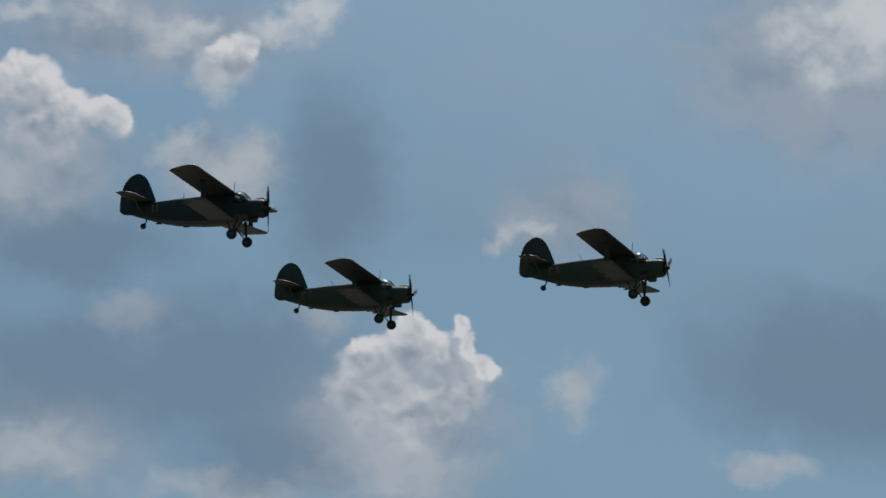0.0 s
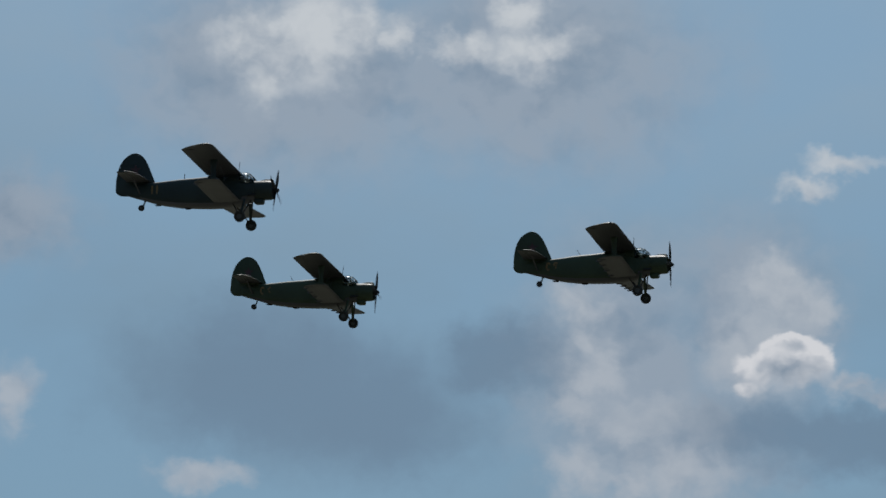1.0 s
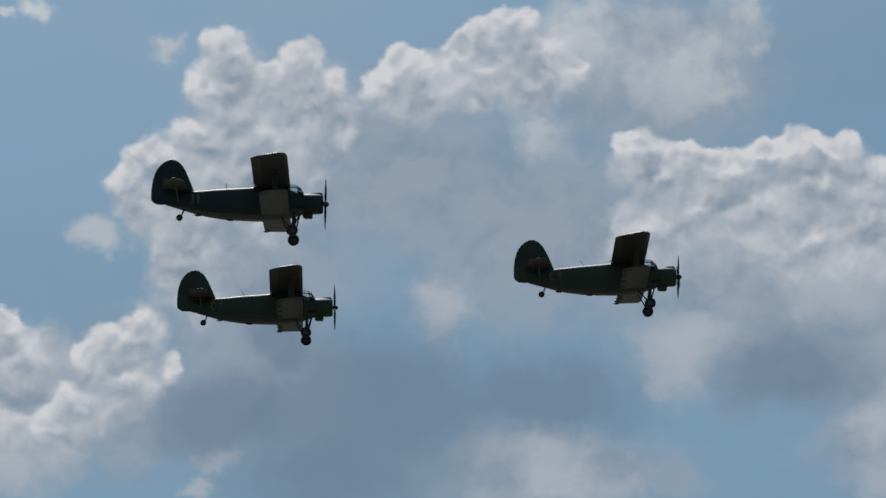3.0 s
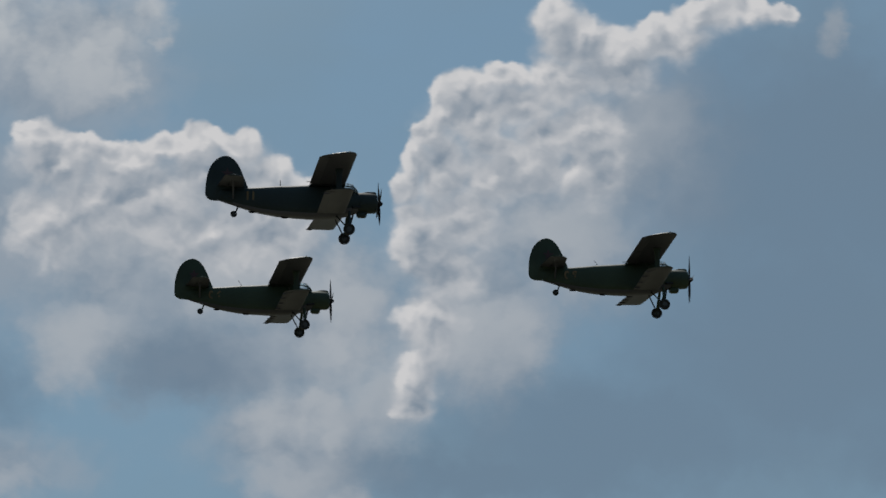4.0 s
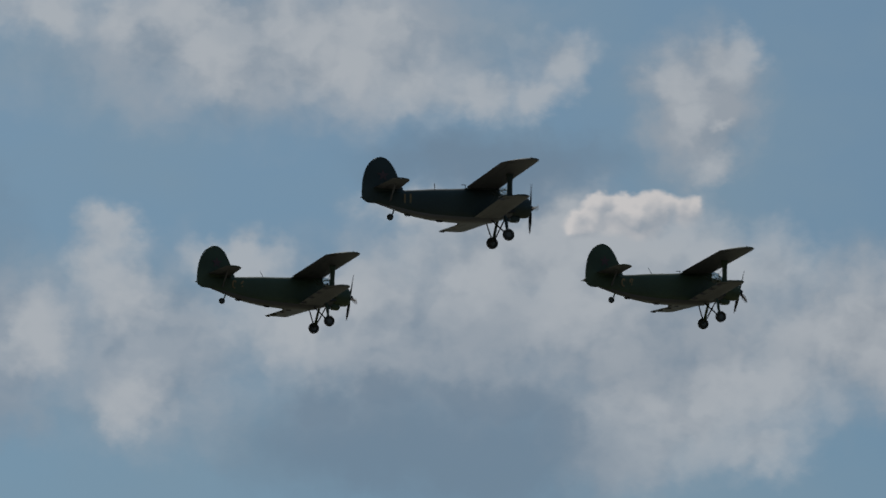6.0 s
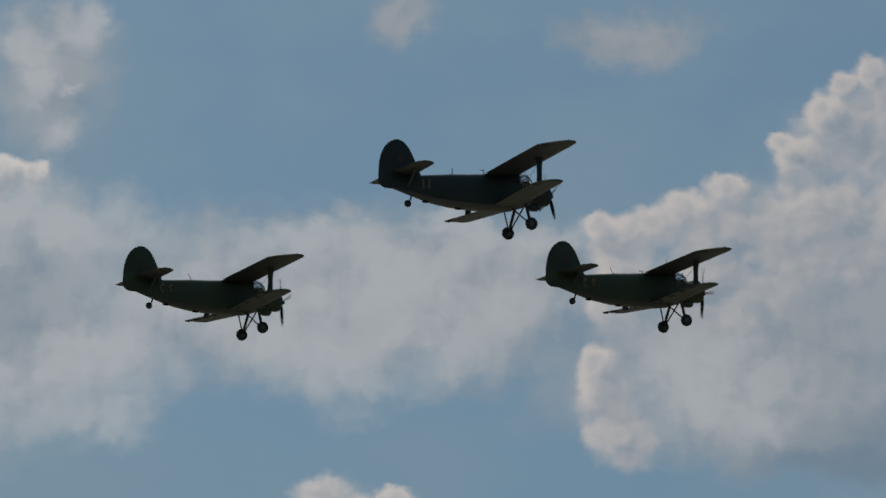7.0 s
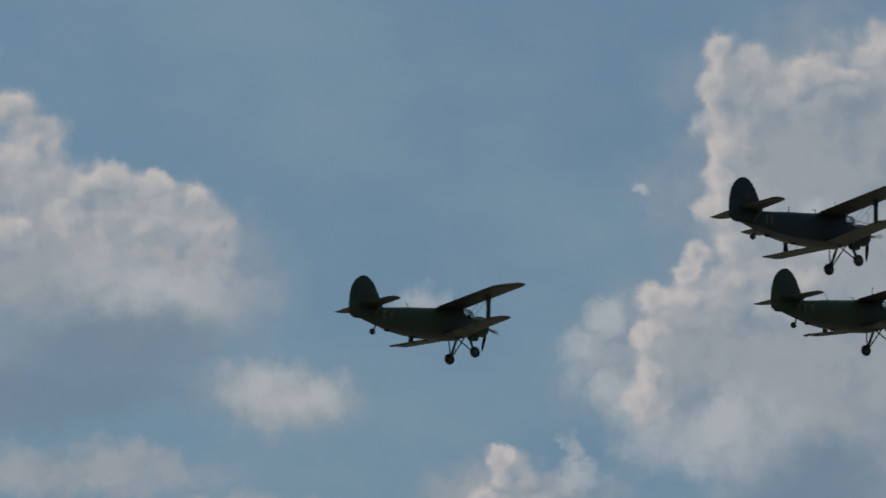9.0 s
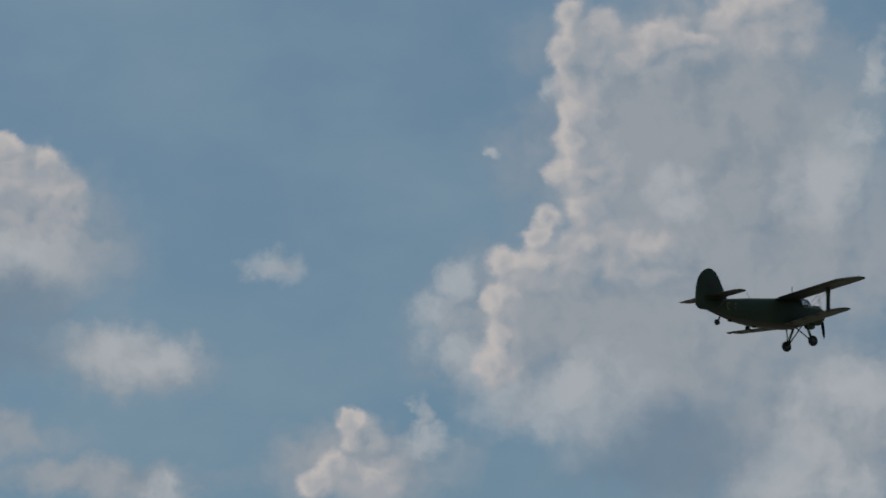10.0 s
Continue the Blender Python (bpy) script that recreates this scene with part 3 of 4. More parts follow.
def foil(t, n=9):
    """Aerofoil outline, chord 1 from the nose at 0 to the tail at 1, thickness t."""
    def half(x):
        return 5 * t * (0.2969 * math.sqrt(x) - 0.126 * x - 0.3516 * x * x + 0.2843 * x ** 3 - 0.1015 * x ** 4)
    xs = [(1 - math.cos(math.pi * i / n)) / 2 for i in range(n + 1)]
    top = [(x, half(x) + 0.02 * math.sin(math.pi * x)) for x in xs]
    low = [(x, -half(x) * 0.75 + 0.02 * math.sin(math.pi * x)) for x in xs[1:-1]]
    return top + low[::-1]


def surface(name, spans, nose, mats, parent, label="", thick=0.13, lo=0.0, hi=1.0, drop=0.0):
    """A wing or tail piece. spans: (y, x of the nose, z, chord, share of chord lost at the nose, share of chord where it ends). lo..hi: the stretch of chord kept."""
    bm = bmesh.new()
    shape = [(min(max(x, lo), hi), z) for x, z in foil(thick)]
    if lo > 0:
        shape = [(x, z if x > lo + 0.01 else z * 0.8) for x, z in shape if x >= lo]
        shape = [(lo, 0.03), *[(x, z) for x, z in shape if x > lo + 0.02], (lo, -0.028)]
    if hi < 1:
        full = foil(thick)
        shape = [(x, z) for x, z in full[:10] if x < hi] + [(hi, 0.035), (hi, -0.03)] + [(x, z) for x, z in full[10:] if x < hi]
    rings = []
    for y, x0, z0, chord, cut, *end in spans:
        tail = end[0] if end else 1.0
        ring = []
        for x, z in shape:
            xx = cut + x * (tail - cut) if lo == 0 else max(x, cut)
            ring.append((x0 - xx * chord, y, z0 + z * chord * (tail - 0.7 * cut) - xx * chord * math.tan(radians(nose)) - drop * max(0, x - lo) * chord))
        rings.append(ring)
    bridge(bm, rings)
    return part(name, bm, mats, parent, label, bend=50)


def wing_spans(side, y0, y1, x0, z0, chord, rise, steps=8):
    ys = [y0 + (y1 - y0) * i / steps for i in range(steps + 1)]
    return [(side * y, x0, z0 + (y - y0) * math.tan(radians(rise)), chord, 0.0) for y in ys]


UPPER_TIP = ((8.21, 0, 1), (8.5, 0, 0.91), (8.75, 0.015, 0.80), (8.95, 0.04, 0.66), (9.08, 0.09, 0.53), (9.16, 0.17, 0.40))
LOWER_TIP = ((6.51, 0, 1), (6.75, 0.01, 0.93), (6.95, 0.05, 0.80), (7.06, 0.11, 0.65), (7.12, 0.2, 0.48))


# ---------------------------------------------------------------- the biplanes
UP_X, UP_Z, UP_C, UP_R = -2.78, 1.15, 2.58, 3.0
LO_X, LO_Z, LO_C, LO_R = -2.78, -0.96, 2.0, 3.6


def wing_z(y, upper, share):
    z0, rise, c = (UP_Z, UP_R, UP_C) if upper else (LO_Z, LO_R, LO_C)
    return z0 + abs(y) * math.tan(radians(rise)) - share * c * math.tan(radians(3.0))


def make_wheel(name, parent, at, r, w, label):
    hub = bmesh.new()
    lathe(hub, [(-w * 0.42, 0.05), (-w * 0.4, r * 0.42), (-w * 0.2, r * 0.55), (w * 0.2, r * 0.55), (w * 0.4, r * 0.42), (w * 0.42, 0.05)], "y", 20, at)
    wheel = part(name, hub, METAL, parent, label)
    tyre = bmesh.new()
    prof = [(-w * 0.34, r * 0.56), (-w * 0.5, r * 0.7), (-w * 0.47, r * 0.88), (-w * 0.28, r * 0.98), (0, r), (w * 0.28, r * 0.98), (w * 0.47, r * 0.88), (w * 0.5, r * 0.7), (w * 0.34, r * 0.56)]
    lathe(tyre, prof, "y", 32, at)
    part("tyre", tyre, RUBBER, wheel, "black rubber tyre")
    return wheel


def make_propeller(plane):
    hub = bmesh.new()
    lathe(hub, [(-0.42, 0.10), (-0.40, 0.19), (-0.2, 0.19), (-0.1, 0.14), (-0.03, 0.08), (0, 0.02)], "x", 24, (0, 0, 0))
    prop = part("propeller", hub, BLACK, plane, "dark four-bladed propeller, spinning")
    for k in range(4):
        bm = bmesh.new()
        rings = []
        for s in range(9):
            r = 0.12 + 1.68 * s / 8
            w = 0.10 + 0.16 * math.sin(math.pi * min(1, s / 8 * 0.9 + 0.08)) - (0.10 if s == 8 else 0)
            tw = radians(52 - 34 * s / 8)
            th = 0.045 * (1 - 0.8 * s / 8) + 0.006
            ring = []
            for i in range(10):
                c, q = math.cos(i * math.tau / 10) * w / 2, math.sin(i * math.tau / 10) * th
                x, y = c * math.sin(tw) + q * math.cos(tw), c * math.cos(tw) - q * math.sin(tw)
                ring.append(Matrix.Rotation(k * math.pi / 2, 4, "X") @ Vector((x - 0.28, y, r)))
            rings.append(ring)
        bridge(bm, rings)
        part("blade", bm, BLACK, prop)
    return prop


def make_biplane(number, paint, belly, label, mast):
    plane = new("biplane")
    tagged(plane, label, "airplane", "biplanes in formation")
    two = (paint, belly)

    # fuselage: x, middle, half width, half height, squareness
    bm = bmesh.new()
    rows = [(-1.80, 0.0, 0.74, 0.75, 2.1), (-2.2, -0.04, 0.80, 0.84, 2.4), (-2.7, -0.04, 0.86, 0.98, 3.0), (-3.1, -0.04, 0.90, 1.12, 3.4), (-4.0, -0.05, 0.92, 1.21, 3.6),
            (-5.2, -0.09, 0.92, 1.19, 3.6), (-6.4, -0.12, 0.88, 1.13, 3.4), (-7.6, -0.12, 0.78, 1.07, 3.2), (-8.8, -0.09, 0.62, 0.93, 3.0),
            (-9.8, -0.01, 0.46, 0.77, 2.8), (-10.7, 0.08, 0.31, 0.60, 2.6), (-11.4, 0.18, 0.18, 0.50, 2.4), (-11.75, 0.22, 0.10, 0.42, 2.2)]
    bridge(bm, [oval(*r) for r in rows])
    body = part("fuselage", bm, two, plane)
    for x, h in ((-9.3, 0.06), (-7.0, 0.06)):
        bm = bmesh.new()
        zb = -0.92 if x < -9 else -1.22
        bridge(bm, [oval(x - 0.28, zb, 0.06, 0.03, 3, 8), oval(x - 0.15, zb - 0.04, 0.12, h, 3, 8), oval(x + 0.15, zb - 0.04, 0.12, h, 3, 8), oval(x + 0.28, zb, 0.06, 0.03, 3, 8)])
        part("belly_fairing", bm, BLACK, body)
    for x, z in ((-6.5, 1.03), (-3.4, 1.14)):
        bm = bmesh.new()
        bridge(bm, [oval(x - 0.16, z - 0.05, 0.03, 0.03, 2, 8), oval(x, z - 0.03, 0.06, 0.08, 2, 8), oval(x + 0.16, z - 0.05, 0.03, 0.03, 2, 8)])
        part("roof_light", bm, paint, body)

    # engine cowling with its cooler and intake
    bm = bmesh.new()
    prof = [(-1.84, 0.72), (-1.5, 0.735), (-1.0, 0.735), (-0.62, 0.71), (-0.48, 0.66), (-0.44, 0.60), (-0.50, 0.56), (-0.85, 0.55)]
    lathe(bm, prof, "x", 36)
    cowl = part("cowling", bm, paint, plane)
    bm = bmesh.new()
    lathe(bm, [(-0.9, 0.3), (-0.62, 0.28), (-0.46, 0.2), (-0.4, 0.1)], "x", 20)
    for k in range(9):
        t = k * math.tau / 9
        tube(bm, (-0.68, 0.2 * math.cos(t), 0.2 * math.sin(t)), (-0.68, 0.56 * math.cos(t), 0.56 * math.sin(t)), 0.10, n=8)
    part("engine", bm, BLACK, cowl, "dark radial engine cylinders")
    bm = bmesh.new()
    bridge(bm, [oval(-1.86, -0.78, 0.26, 0.20, 4, 16), oval(-1.7, -0.84, 0.29, 0.22, 4, 16), oval(-1.25, -0.84, 0.29, 0.22, 4, 16), oval(-1.16, -0.80, 0.25, 0.17, 4, 16)])
    part("oil_cooler", bm, paint, cowl)
    bm = bmesh.new()
    bridge(bm, [oval(-1.5, 0.70, 0.08, 0.05, 2.4, 14), oval(-1.1, 0.74, 0.16, 0.10, 2.6, 14), oval(-0.62, 0.73, 0.17, 0.11, 2.6, 14), oval(-0.5, 0.70, 0.14, 0.08, 2.6, 14)])
    part("air_intake", bm, paint, cowl)
    bm = bmesh.new()
    tube(bm, (-1.7, -0.62, -0.42), (-2.25, -0.86, -0.50), 0.10)
    part("exhaust_pipe", bm, BLACK, cowl)

    # glazed cockpit
    bm = bmesh.new()
    rings = [oval(-1.86, 0.62, 0.62, 0.10, 2.6, 20), oval(-2.02, 0.72, 0.80, 0.30, 2.6, 20), oval(-2.25, 0.76, 0.90, 0.48, 2.8, 20), oval(-2.6, 0.76, 0.93, 0.54, 3.0, 20), oval(-2.95, 0.76, 0.90, 0.54, 3.0, 20)]
    inner = [[(x - 0.0, y * 0.97, 0.76 + (z - 0.76) * 0.97) for x, y, z in r] for r in rings]
    a = bridge(bm, rings, caps=False)
    b = bridge(bm, inner, caps=False)
    for p, q in ((a[0], b[0]), (a[-1], b[-1])):
        for i in range(20):
            bm.faces.new((p[i], p[i - 1], q[i - 1], q[i]))
    glass = part("canopy", bm, GLASS, plane, "clear glazed cockpit canopy")
    for row in (rings[1], rings[2], rings[4]):
        bm = bmesh.new()
        for i in range(0, 11):
            tube(bm, row[i], row[(i + 1) % 20], 0.034, n=6)
        part("canopy_frame", bm, paint, glass)
    for i in (1, 4, 6, 9):
        bm = bmesh.new()
        for p, q in zip(rings, rings[1:]):
            tube(bm, p[i], q[i], 0.030, n=6)
        part("canopy_frame", bm, paint, glass)
    bm = bmesh.new()
    bridge(bm, [oval(-2.84, 0.74, 0.84, 0.50, 3.0, 20), oval(-2.90, 0.74, 0.84, 0.50, 3.0, 20)])
    part("cockpit_bulkhead", bm, BLACK, plane, "dark bulkhead behind the cockpit glass")
    bm = bmesh.new()
    bridge(bm, [oval(-2.02, 0.62, 0.60, 0.16, 3.0, 16), oval(-2.12, 0.64, 0.70, 0.22, 3.0, 16), oval(-2.30, 0.62, 0.72, 0.20, 3.0, 16)])
    part("instrument_panel", bm, BLACK, plane)
    bm = bmesh.new()
    bridge(bm, [oval(-2.93, 0.78, 0.90, 0.52, 3.0, 20), oval(-3.3, 0.80, 0.90, 0.44, 3.0, 20), oval(-3.9, 0.78, 0.8, 0.36, 3.0, 20)])
    part("cabin_roof", bm, paint, plane)

    # wings
    centre = [(y, UP_X, UP_Z, UP_C, 0.0) for y in (-0.9, 0, 0.9)]
    surface("wing_centre", centre, 3.0, two, plane, thick=0.13)
    for side in (-1, 1):
        up = surface("upper_wing", wing_spans(side, 0.91, 8.2, UP_X, wing_z(0.91, True, 0), UP_C, UP_R), 3.0, two, plane, hi=0.74)
        spans = [(side * y, UP_X, wing_z(y, True, 0), UP_C, 0.0) for y in (0.93, 2.6, 4.3)]
        surface("flap", spans, 3.0, two, up, lo=0.742)
        spans = [(side * y, UP_X, wing_z(y, True, 0), UP_C, c) for y, c in ((4.33, 0), (6.5, 0), (8.18, 0))]
        surface("aileron", spans, 3.0, two, up, lo=0.742)
        spans = [(side * y, UP_X, wing_z(y, True, 0), UP_C, c, e) for y, c, e in UPPER_TIP]
        surface("wing_tip", spans, 3.0, two, up)
        low = surface("lower_wing", wing_spans(side, 0.86, 6.5, LO_X, wing_z(0.86, False, 0), LO_C, LO_R), 3.0, two, plane, hi=0.74)
        spans = [(side * y, LO_X, wing_z(y, False, 0), LO_C, c) for y, c in ((0.9, 0), (3.6, 0), (6.48, 0))]
        surface("flap", spans, 3.0, two, low, lo=0.742)
        spans = [(side * y, LO_X, wing_z(y, False, 0), LO_C, c, e) for y, c, e in LOWER_TIP]
        surface("wing_tip", spans, 3.0, two, low)
        for y in (6.3,) if mast else (1.7, 3.3, 4.9, 6.3):
            for which, wing, x0, c in ((False, low, LO_X, LO_C),):
                yy = y * (1.32 if which else 1.0)
                z = wing_z(yy, which, 0.8) - 0.10
                bm = bmesh.new()
                bridge(bm, [oval(x0 - c * 0.80, z + 0.04, 0.015, 0.015, 2, 8), oval(x0 - c * 0.88, z + 0.0, 0.035, 0.05, 2, 8), oval(x0 - c * 1.0, z + 0.0, 0.035, 0.05, 2, 8), oval(x0 - c * 1.06, z + 0.02, 0.012, 0.015, 2, 8)])
                for vert in bm.verts:
                    vert.co.y += side * yy
                part("hinge_bracket", bm, belly, wing)
        # one broad strut and its wires
        ys = 5.15
        bm = bmesh.new()
        top, foot = wing_z(ys + 0.1, True, 0.4) - 0.08, wing_z(ys, False, 0.4) + 0.06
        rings = []
        for k in range(7):
            t = k / 6
            w = 0.19 + 0.10 * abs(2 * t - 1) ** 3
            z = foot + (top - foot) * t
            rings.append([(-3.68 + w * math.cos(i * math.tau / 14), side * (ys + 0.1 * t) + 0.07 * math.sin(i * math.tau / 14), z) for i in range(14)])
        bridge(bm, rings)
        part("wing_strut", bm, paint, plane, "broad wing strut between the wings")
        for dx in (-0.25, 0.25):
            bar("bracing_wire", (-3.7 + dx, side * 1.0, -0.75), (-3.68 + dx, side * 5.1, top), 0.012, WIRE, plane)
            bar("bracing_wire", (-3.7 + dx, side * 0.95, 1.15), (-3.68 + dx, side * 5.0, foot), 0.012, WIRE, plane)
        bar("wingtip_light", (-3.3, side * 8.6, wing_z(8.6, True, 0.25) + 0.1), (-3.3, side * 8.6, wing_z(8.6, True, 0.25) + 0.26), 0.05, BLACK, plane)

    # tail
    def fin_outline(z):
        """Front and back of fin and rudder at height z."""
        t = min(1.0, max(0.0, (z - 0.35) / 2.71))
        lead = -11.25 + 1.80 * (1 - 0.62 * t) * math.sqrt(1 - t ** 8)
        trail = -11.25 - 1.43 * (1 - 0.4 * t ** 2.2) * math.sqrt(1 - t ** 6)
        return lead, trail
    zs = [0.35 + 2.71 * k for k in (0, 0.095, 0.21, 0.32, 0.44, 0.55, 0.665, 0.74, 0.80, 0.855, 0.90, 0.935, 0.962, 0.981, 0.992, 0.997, 0.9995)]
    for name, f0, f1, mt in (("fin", 0.0, 0.57, paint), ("rudder", 0.49, 1.0, paint)):
        bm = bmesh.new()
        rings = []
        for z in zs if name == "fin" else [-0.22, -0.16, -0.05, 0.1, 0.2, *zs]:
            lead, trail = fin_outline(z)
            if z < 0.3:
                trail += 0.45 * max(0.0, (0.3 - z) / 0.52) ** 3
            ring = []
            for x, y in [(p, q) for p, q in foil(0.10, 8)]:
                xx = f0 + (f1 - f0) * x
                half = 0.10 * math.sin(math.pi * min(1, 0.08 + xx * 0.85)) + 0.012
                half *= 0.25 + 0.75 * min(1, (3.08 - z) / 0.9)
                s = 1 if y > 0.015 else -1
                edge = 0.3 if x in (0.0, 1.0) else 1.0
                ring.append((lead + (trail - lead) * xx, s * half * edge if x not in (0.0, 1.0) else 0.0, z))
            rings.append(ring)
        bridge(bm, rings)
        part(name, bm, mt, plane)
    for side in (-1, 1):
        TZ = 0.86
        spans = [(side * y * 1.04, -9.95 - 0.09 * max(0, y - 0.1), TZ, 1.90 - 0.16 * y, c) for y, c in ((0.05, 0), (1, 0), (2, 0), (2.9, 0), (3.25, 0.05), (3.45, 0.14), (3.56, 0.28), (3.6, 0.45))]
        tail = surface("tailplane", spans, 0.0, two, plane, thick=0.10, hi=0.60)
        spans = [(side * y * 1.04, -9.95 - 0.09 * max(0, y - 0.1), TZ, 1.90 - 0.16 * y, c) for y, c in ((0.12, 0), (1, 0), (2, 0), (2.9, 0), (3.4, 0), (3.58, 0.66))]
        surface("elevator", spans, 0.0, two, tail, thick=0.10, lo=0.615)
        bar("tail_strut", (-10.7, side * 0.25, -0.12), (-10.85, side * 1.9, TZ - 0.04), 0.035, belly, plane, "slim strut bracing the tailplane", flat=1.8)

    # undercarriage
    for side in (-1, 1):
        hubp = (-2.55, side * 1.60, -2.28)
        bar("main_strut", (-2.45, side * 0.78, -0.80), hubp, 0.085, paint, plane, flat=1.25)
        bar("drag_strut", (-3.45, side * 0.45, -0.98), (-2.58, side * 1.5, -2.23), 0.05, BLACK, plane)
        bar("side_strut", (-2.1, side * 0.25, -0.80), (-2.52, side * 1.5, -2.23), 0.05, BLACK, plane)
        bar("axle", (-2.55, side * 1.42, -2.28), (-2.55, side * 1.80, -2.28), 0.06, METAL, plane)
        make_wheel("main_wheel", plane, (-2.55, side * 1.69, -2.28), 0.42, 0.27, "main wheel with black tyre")
    bar("tail_strut_leg", (-10.28, 0, -0.42), (-10.45, 0, -0.95), 0.07, paint, plane, r1=0.05)
    for s in (-1, 1):
        bar("tail_fork", (-10.45, s * 0.12, -0.90), (-10.62, s * 0.13, -1.14), 0.03, BLACK, plane)
    make_wheel("tail_wheel", plane, (-10.62, 0, -1.14), 0.235, 0.18, "small tail wheel")

    # aerials
    bar("aerial_mast", (-3.2, 0, 1.25), (-3.12, 0, 2.25), 0.030, BLACK, plane, r1=0.018)
    if mast:
        bar("aerial_mast", (-7.35, 0, 0.82), (-7.35, 0, 1.42), 0.035, BLACK, plane, r1=0.02)
    else:
        bar("whip_aerial", (-7.25, 0, 0.82), (-7.62, 0, 1.42), 0.025, BLACK, plane, r1=0.015)
    if number != "06":
        top = 1.36 if mast else 1.25
        bar("probe", (-5.2, -0.3, 1.0), (-5.2, -0.3, top), 0.025, BLACK, plane)
        bar("probe", (-5.16, -0.3, top - 0.01), (-5.5, -0.3, top - 0.01), 0.025, BLACK, plane)

    # number on the side and star on the fin
    for side in (-1, 1):
        for k, digit in enumerate(number):
            cu = bpy.data.curves.new("digit", "FONT")
            cu.body, cu.size, cu.extrude, cu.offset = digit, 0.86, 0.004, 0.024
            cu.align_x, cu.align_y = "CENTER", "CENTER"
            tmp = bpy.data.objects.new("digit", cu)
            scene.collection.objects.link(tmp)
            me = bpy.data.meshes.new_from_object(tmp.evaluated_get(bpy.context.evaluated_depsgraph_get()))
            bpy.data.objects.remove(tmp)
            gap = 0.20 if number == "11" else 0.30
            along = -9.5 + (gap if (k == 1) == (side < 0) else -gap)
            depth = side * (0.522 + 0.16 * (along + 9.5))
            me.transform(pose(along, depth, 0.10) @ Matrix.Rotation(radians(8.5) * -side, 4, "Z") @ pose(0, 0, 0, 90, 0, 180 if side > 0 else 0))
            me.materials.clear()
            me.materials.append(YELLOW)
            ob = new("digit", me)
            ob.parent = plane
            tagged(ob, "yellow painted digit on the fuselage side")
        bm = bmesh.new()
        pts = []
        for k in range(10):
            r = 0.46 if k % 2 == 0 else 0.18
            t = math.pi / 2 + k * math.pi / 5
            pts.append((-11.15 + r * math.cos(t), r * math.sin(t) + 1.75))
        bridge(bm, [[(x, side * 0.128, z) for x, z in pts], [(x, side * 0.118, z) for x, z in pts]])
        part("star", bm, RED, plane, "faded red star on the fin", smooth=False)
    return plane, make_propeller(plane)


PLANES = [make_biplane("11", NAVY, BELLY, "dark blue-green biplane with pale underside, flying highest", True),
          make_biplane("06", GREEN, BELLY_GREEN, "dark green biplane with yellow 06, trailing the formation", False),
          make_biplane("08", GREEN, BELLY_GREEN, "dark green biplane with yellow 08, flying in front", False)]


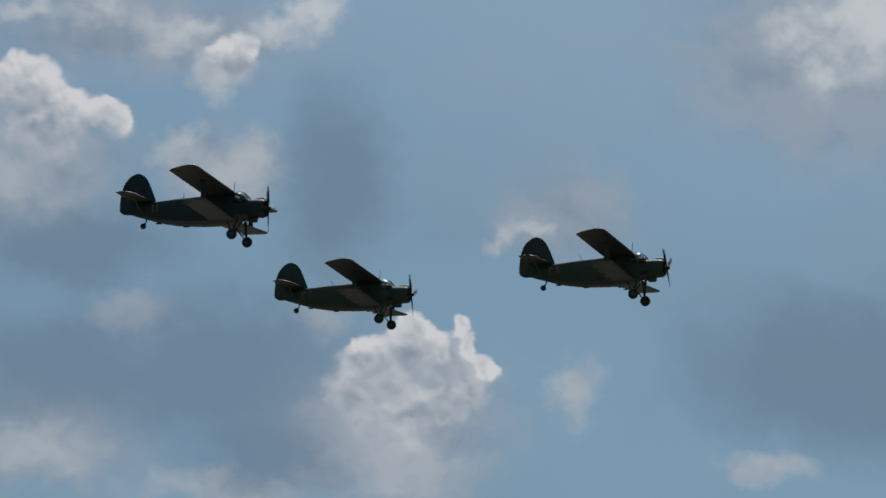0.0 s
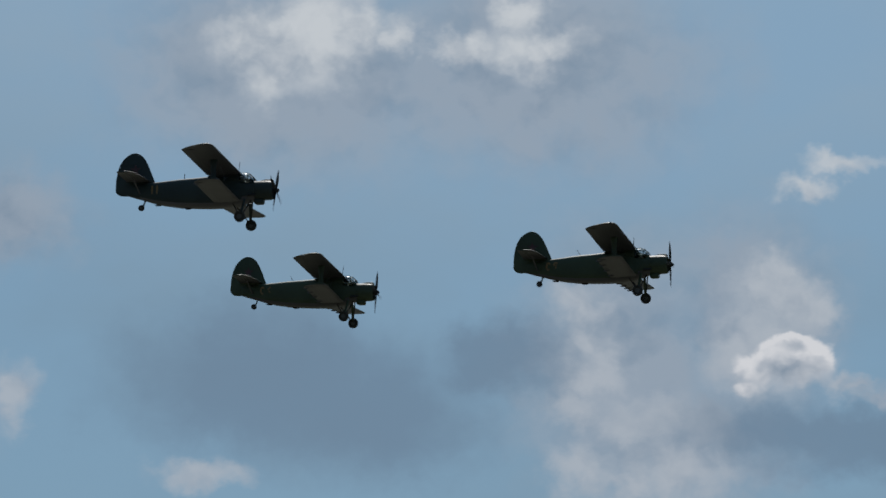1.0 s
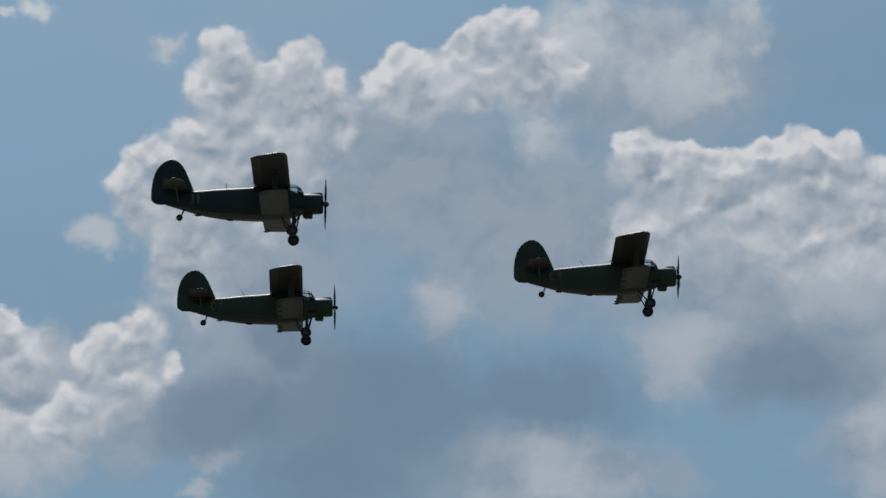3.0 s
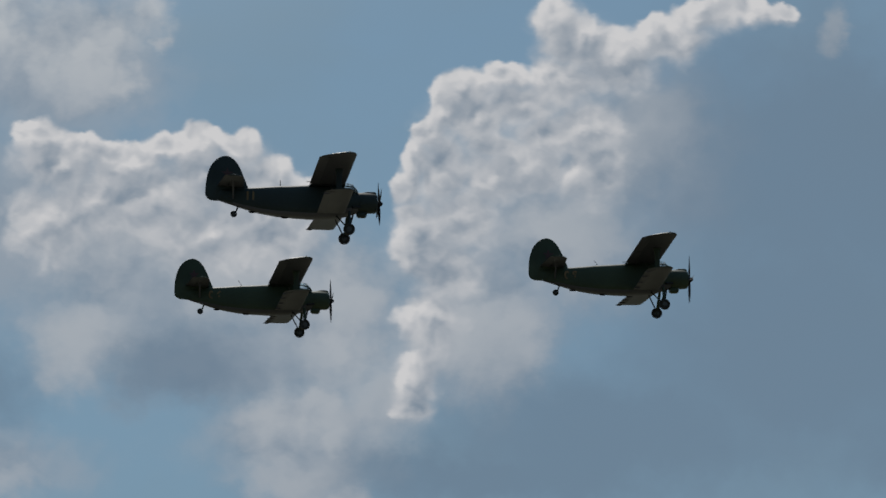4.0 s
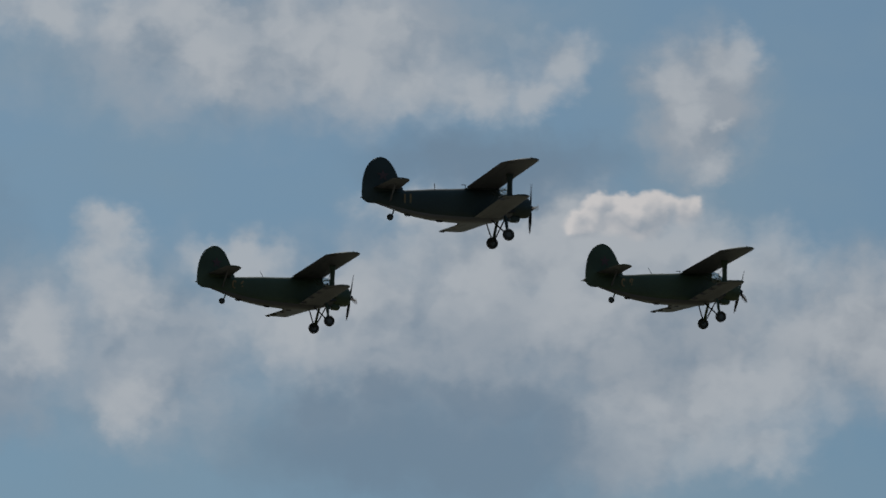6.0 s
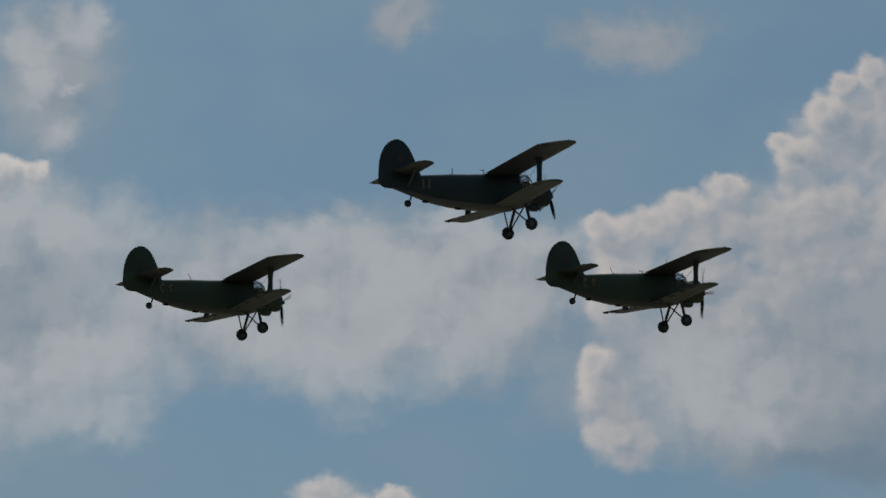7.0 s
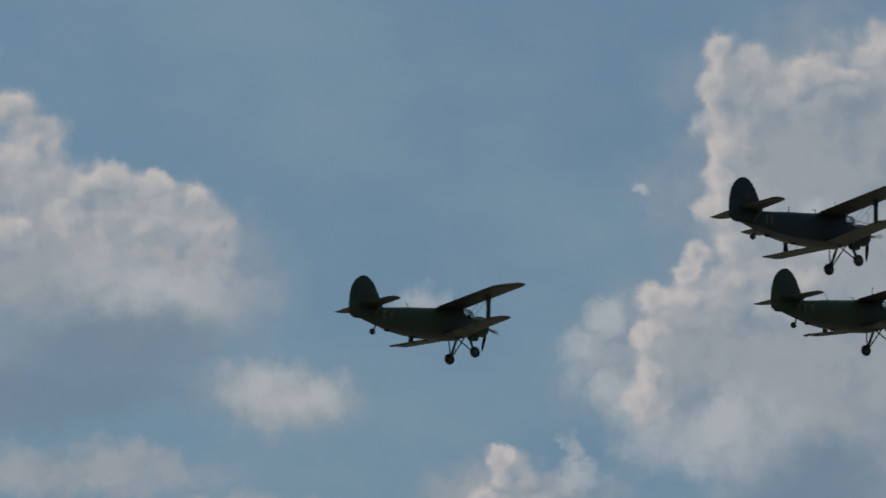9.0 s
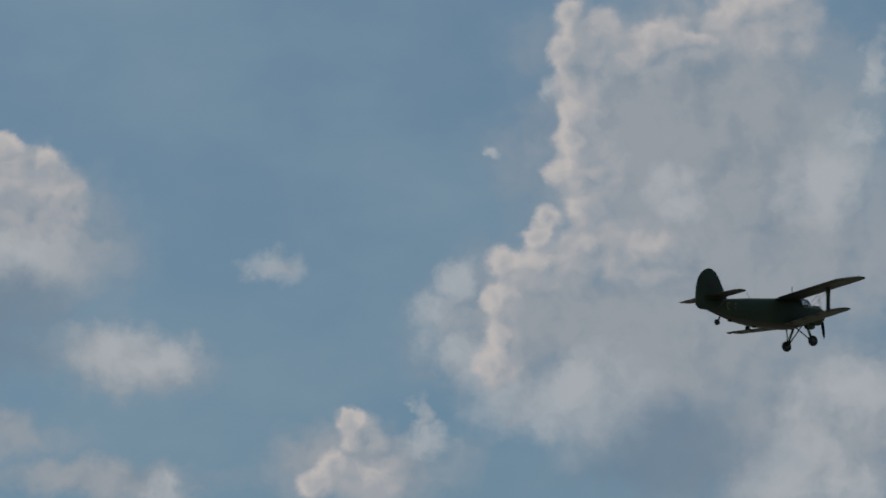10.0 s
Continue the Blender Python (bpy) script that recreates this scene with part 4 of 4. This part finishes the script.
# ---------------------------------------------------------------- what moves
def motions():
    flights = (
        ((0, -167.12, 370.93, 98.3, 1.62, 2.02, 3.58),
         (0.5, -144.18, 371.14, 97.63, 1.57, 1.34, 3.61),
         (1, -121.11, 371.07, 96.86, 1.79, 1.2, 3.35),
         (1.5, -97.96, 370.55, 96.05, 1.96, 1.31, 3.13),
         (2, -74.8, 370.21, 95.19, 1.97, 1.47, 3.04),
         (2.2, -65.46, 369.71, 94.75, 1.93, 1.51, 3.04),
         (3.3, -14.79, 372.26, 93.94, 1.67, 1.15, 3.33),
         (3.5, -5.48, 372.5, 93.87, 1.63, 0.97, 3.36),
         (4, 17.9, 372.97, 93.64, 1.87, 0.37, 3.53),
         (4.5, 41.43, 374.53, 93.79, 2.19, -0.38, 3.58),
         (5, 65.28, 377.34, 94.55, 2.19, -1.17, 3.34),
         (5.5, 86.73, 367.28, 92.68, 2.2, -1.89, 3.1),
         (5.7, 94.65, 361.01, 91.45, 2.17, -2.13, 3.02),
         (6.8, 134.54, 322.14, 84.49, 1.05, -2.67, 2.93),
         (7, 140.83, 314.13, 83.2, 0.61, -2.59, 3),
         (7.5, 156.49, 295.61, 80.13, -0.63, -2.17, 3.34),
         (8, 181, 296.45, 81.91, -1.78, -1.51, 3.5),
         (8.5, 205.1, 296.41, 83.15, -2.17, -0.87, 3.1),
         (9, 230.99, 298.72, 85.22, -0.73, -0.58, 0.99),
         (9.5, 255.7, 299.01, 87.34, 0.68, -0.28, -0.99),
         (10, 278.82, 296.38, 89.24, 2.1, 0.02, -2.89)),
        ((0, -173.53, 415.19, 101.21, 2.58, 1.7, 4.59),
         (0.5, -150.17, 415.16, 100.15, 2.52, 2.04, 3.83),
         (1, -126.48, 414.52, 98.87, 2.55, 1.66, 3.64),
         (1.5, -102.61, 413.75, 97.63, 2.54, 1.02, 3.74),
         (2, -78.59, 412.39, 96.69, 2.44, 0.42, 3.94),
         (2.2, -69.06, 412.54, 96.51, 2.37, 0.22, 4.03),
         (3.3, -17.03, 414.45, 96.02, 1.96, -0.36, 4.63),
         (3.5, -7.59, 415.22, 96.18, 1.87, -0.38, 4.72),
         (4, 16.16, 415.94, 96.27, 1.92, -0.38, 5.1),
         (4.5, 39.88, 416.73, 96.55, 2, -0.35, 5.48),
         (5, 63.88, 419.92, 97.48, 1.78, -0.36, 5.61),
         (5.5, 85.27, 409.47, 95.24, 1.69, -0.45, 5.68),
         (5.7, 92.85, 402, 93.63, 1.66, -0.51, 5.69),
         (6.8, 130.15, 358.3, 84.38, 1.47, -1.03, 5.05),
         (7, 136.45, 351.1, 82.92, 1.36, -1.13, 4.8),
         (7.5, 151.59, 333.36, 79.48, 1.07, -1.36, 4.09),
         (8, 175.09, 333.86, 80.7, 0.74, -1.53, 3.11),
         (8.5, 197.88, 332.93, 81.75, 0.46, -1.62, 2.1),
         (9, 221.23, 333.21, 83.33, 0.3, -1.65, 1.04),
         (9.5, 242.78, 330.93, 84.29, 0.53, -1.73, 0.07),
         (10, 262.84, 326.73, 84.98, 1.49, -2.14, -0.73)),
        ((0, -143.65, 396.62, 97.39, 1.9, 0.61, 3.56),
         (0.5, -120.43, 396.51, 96.4, 1.74, 0.28, 3.29),
         (1, -96.98, 395.68, 95.47, 2.2, -0.14, 3.22),
         (1.5, -73.62, 395.23, 94.71, 2.59, -0.49, 3.32),
         (2, -50.2, 394.79, 94.08, 2.61, -0.7, 3.51),
         (2.2, -41.17, 396.67, 94.35, 2.7, -0.82, 3.72),
         (3.3, 10.16, 397.8, 94.19, 1.43, -0.95, 4.21),
         (3.5, 19.51, 398.78, 94.39, 1.22, -0.99, 4.28),
         (4, 42.86, 399.35, 94.62, 1.08, -1.17, 4.54),
         (4.5, 66.36, 401.3, 95.32, 1.21, -1.45, 4.72),
         (5, 90.01, 403.51, 96.23, 1.28, -1.81, 4.56),
         (5.5, 111.21, 393.4, 94.3, 1.67, -2.18, 4.34),
         (5.7, 118.61, 385.48, 92.61, 1.86, -2.32, 4.23),
         (6.8, 156.16, 343.47, 84.41, 2.53, -2.7, 3.33),
         (7, 161.68, 334.36, 82.65, 2.44, -2.66, 3.15),
         (7.5, 176.05, 314.88, 79.02, 2.01, -2.44, 2.72),
         (8, 199.23, 314.58, 80.32, 1.4, -2.14, 2.15),
         (8.5, 221.78, 313.06, 81.51, 1.17, -2.04, 1.52),
         (9, 245.71, 313.6, 83.47, 2.31, -2.59, 0.4),
         (9.5, 268.11, 311.76, 84.97, 3.42, -3.13, -0.58),
         (10, 288.26, 306.79, 85.8, 4.54, -3.67, -1.49)),
    )
    for n, ((plane, prop), rows) in enumerate(zip(PLANES, flights)):
        walk(plane, [(t, pose(*p)) for t, *p in rows])
        walk(prop, [(k / FPS, pose(0, 0, 0, 8 + 14 * n + 80.0 * k)) for k in range(frame(10.0))])


motions()
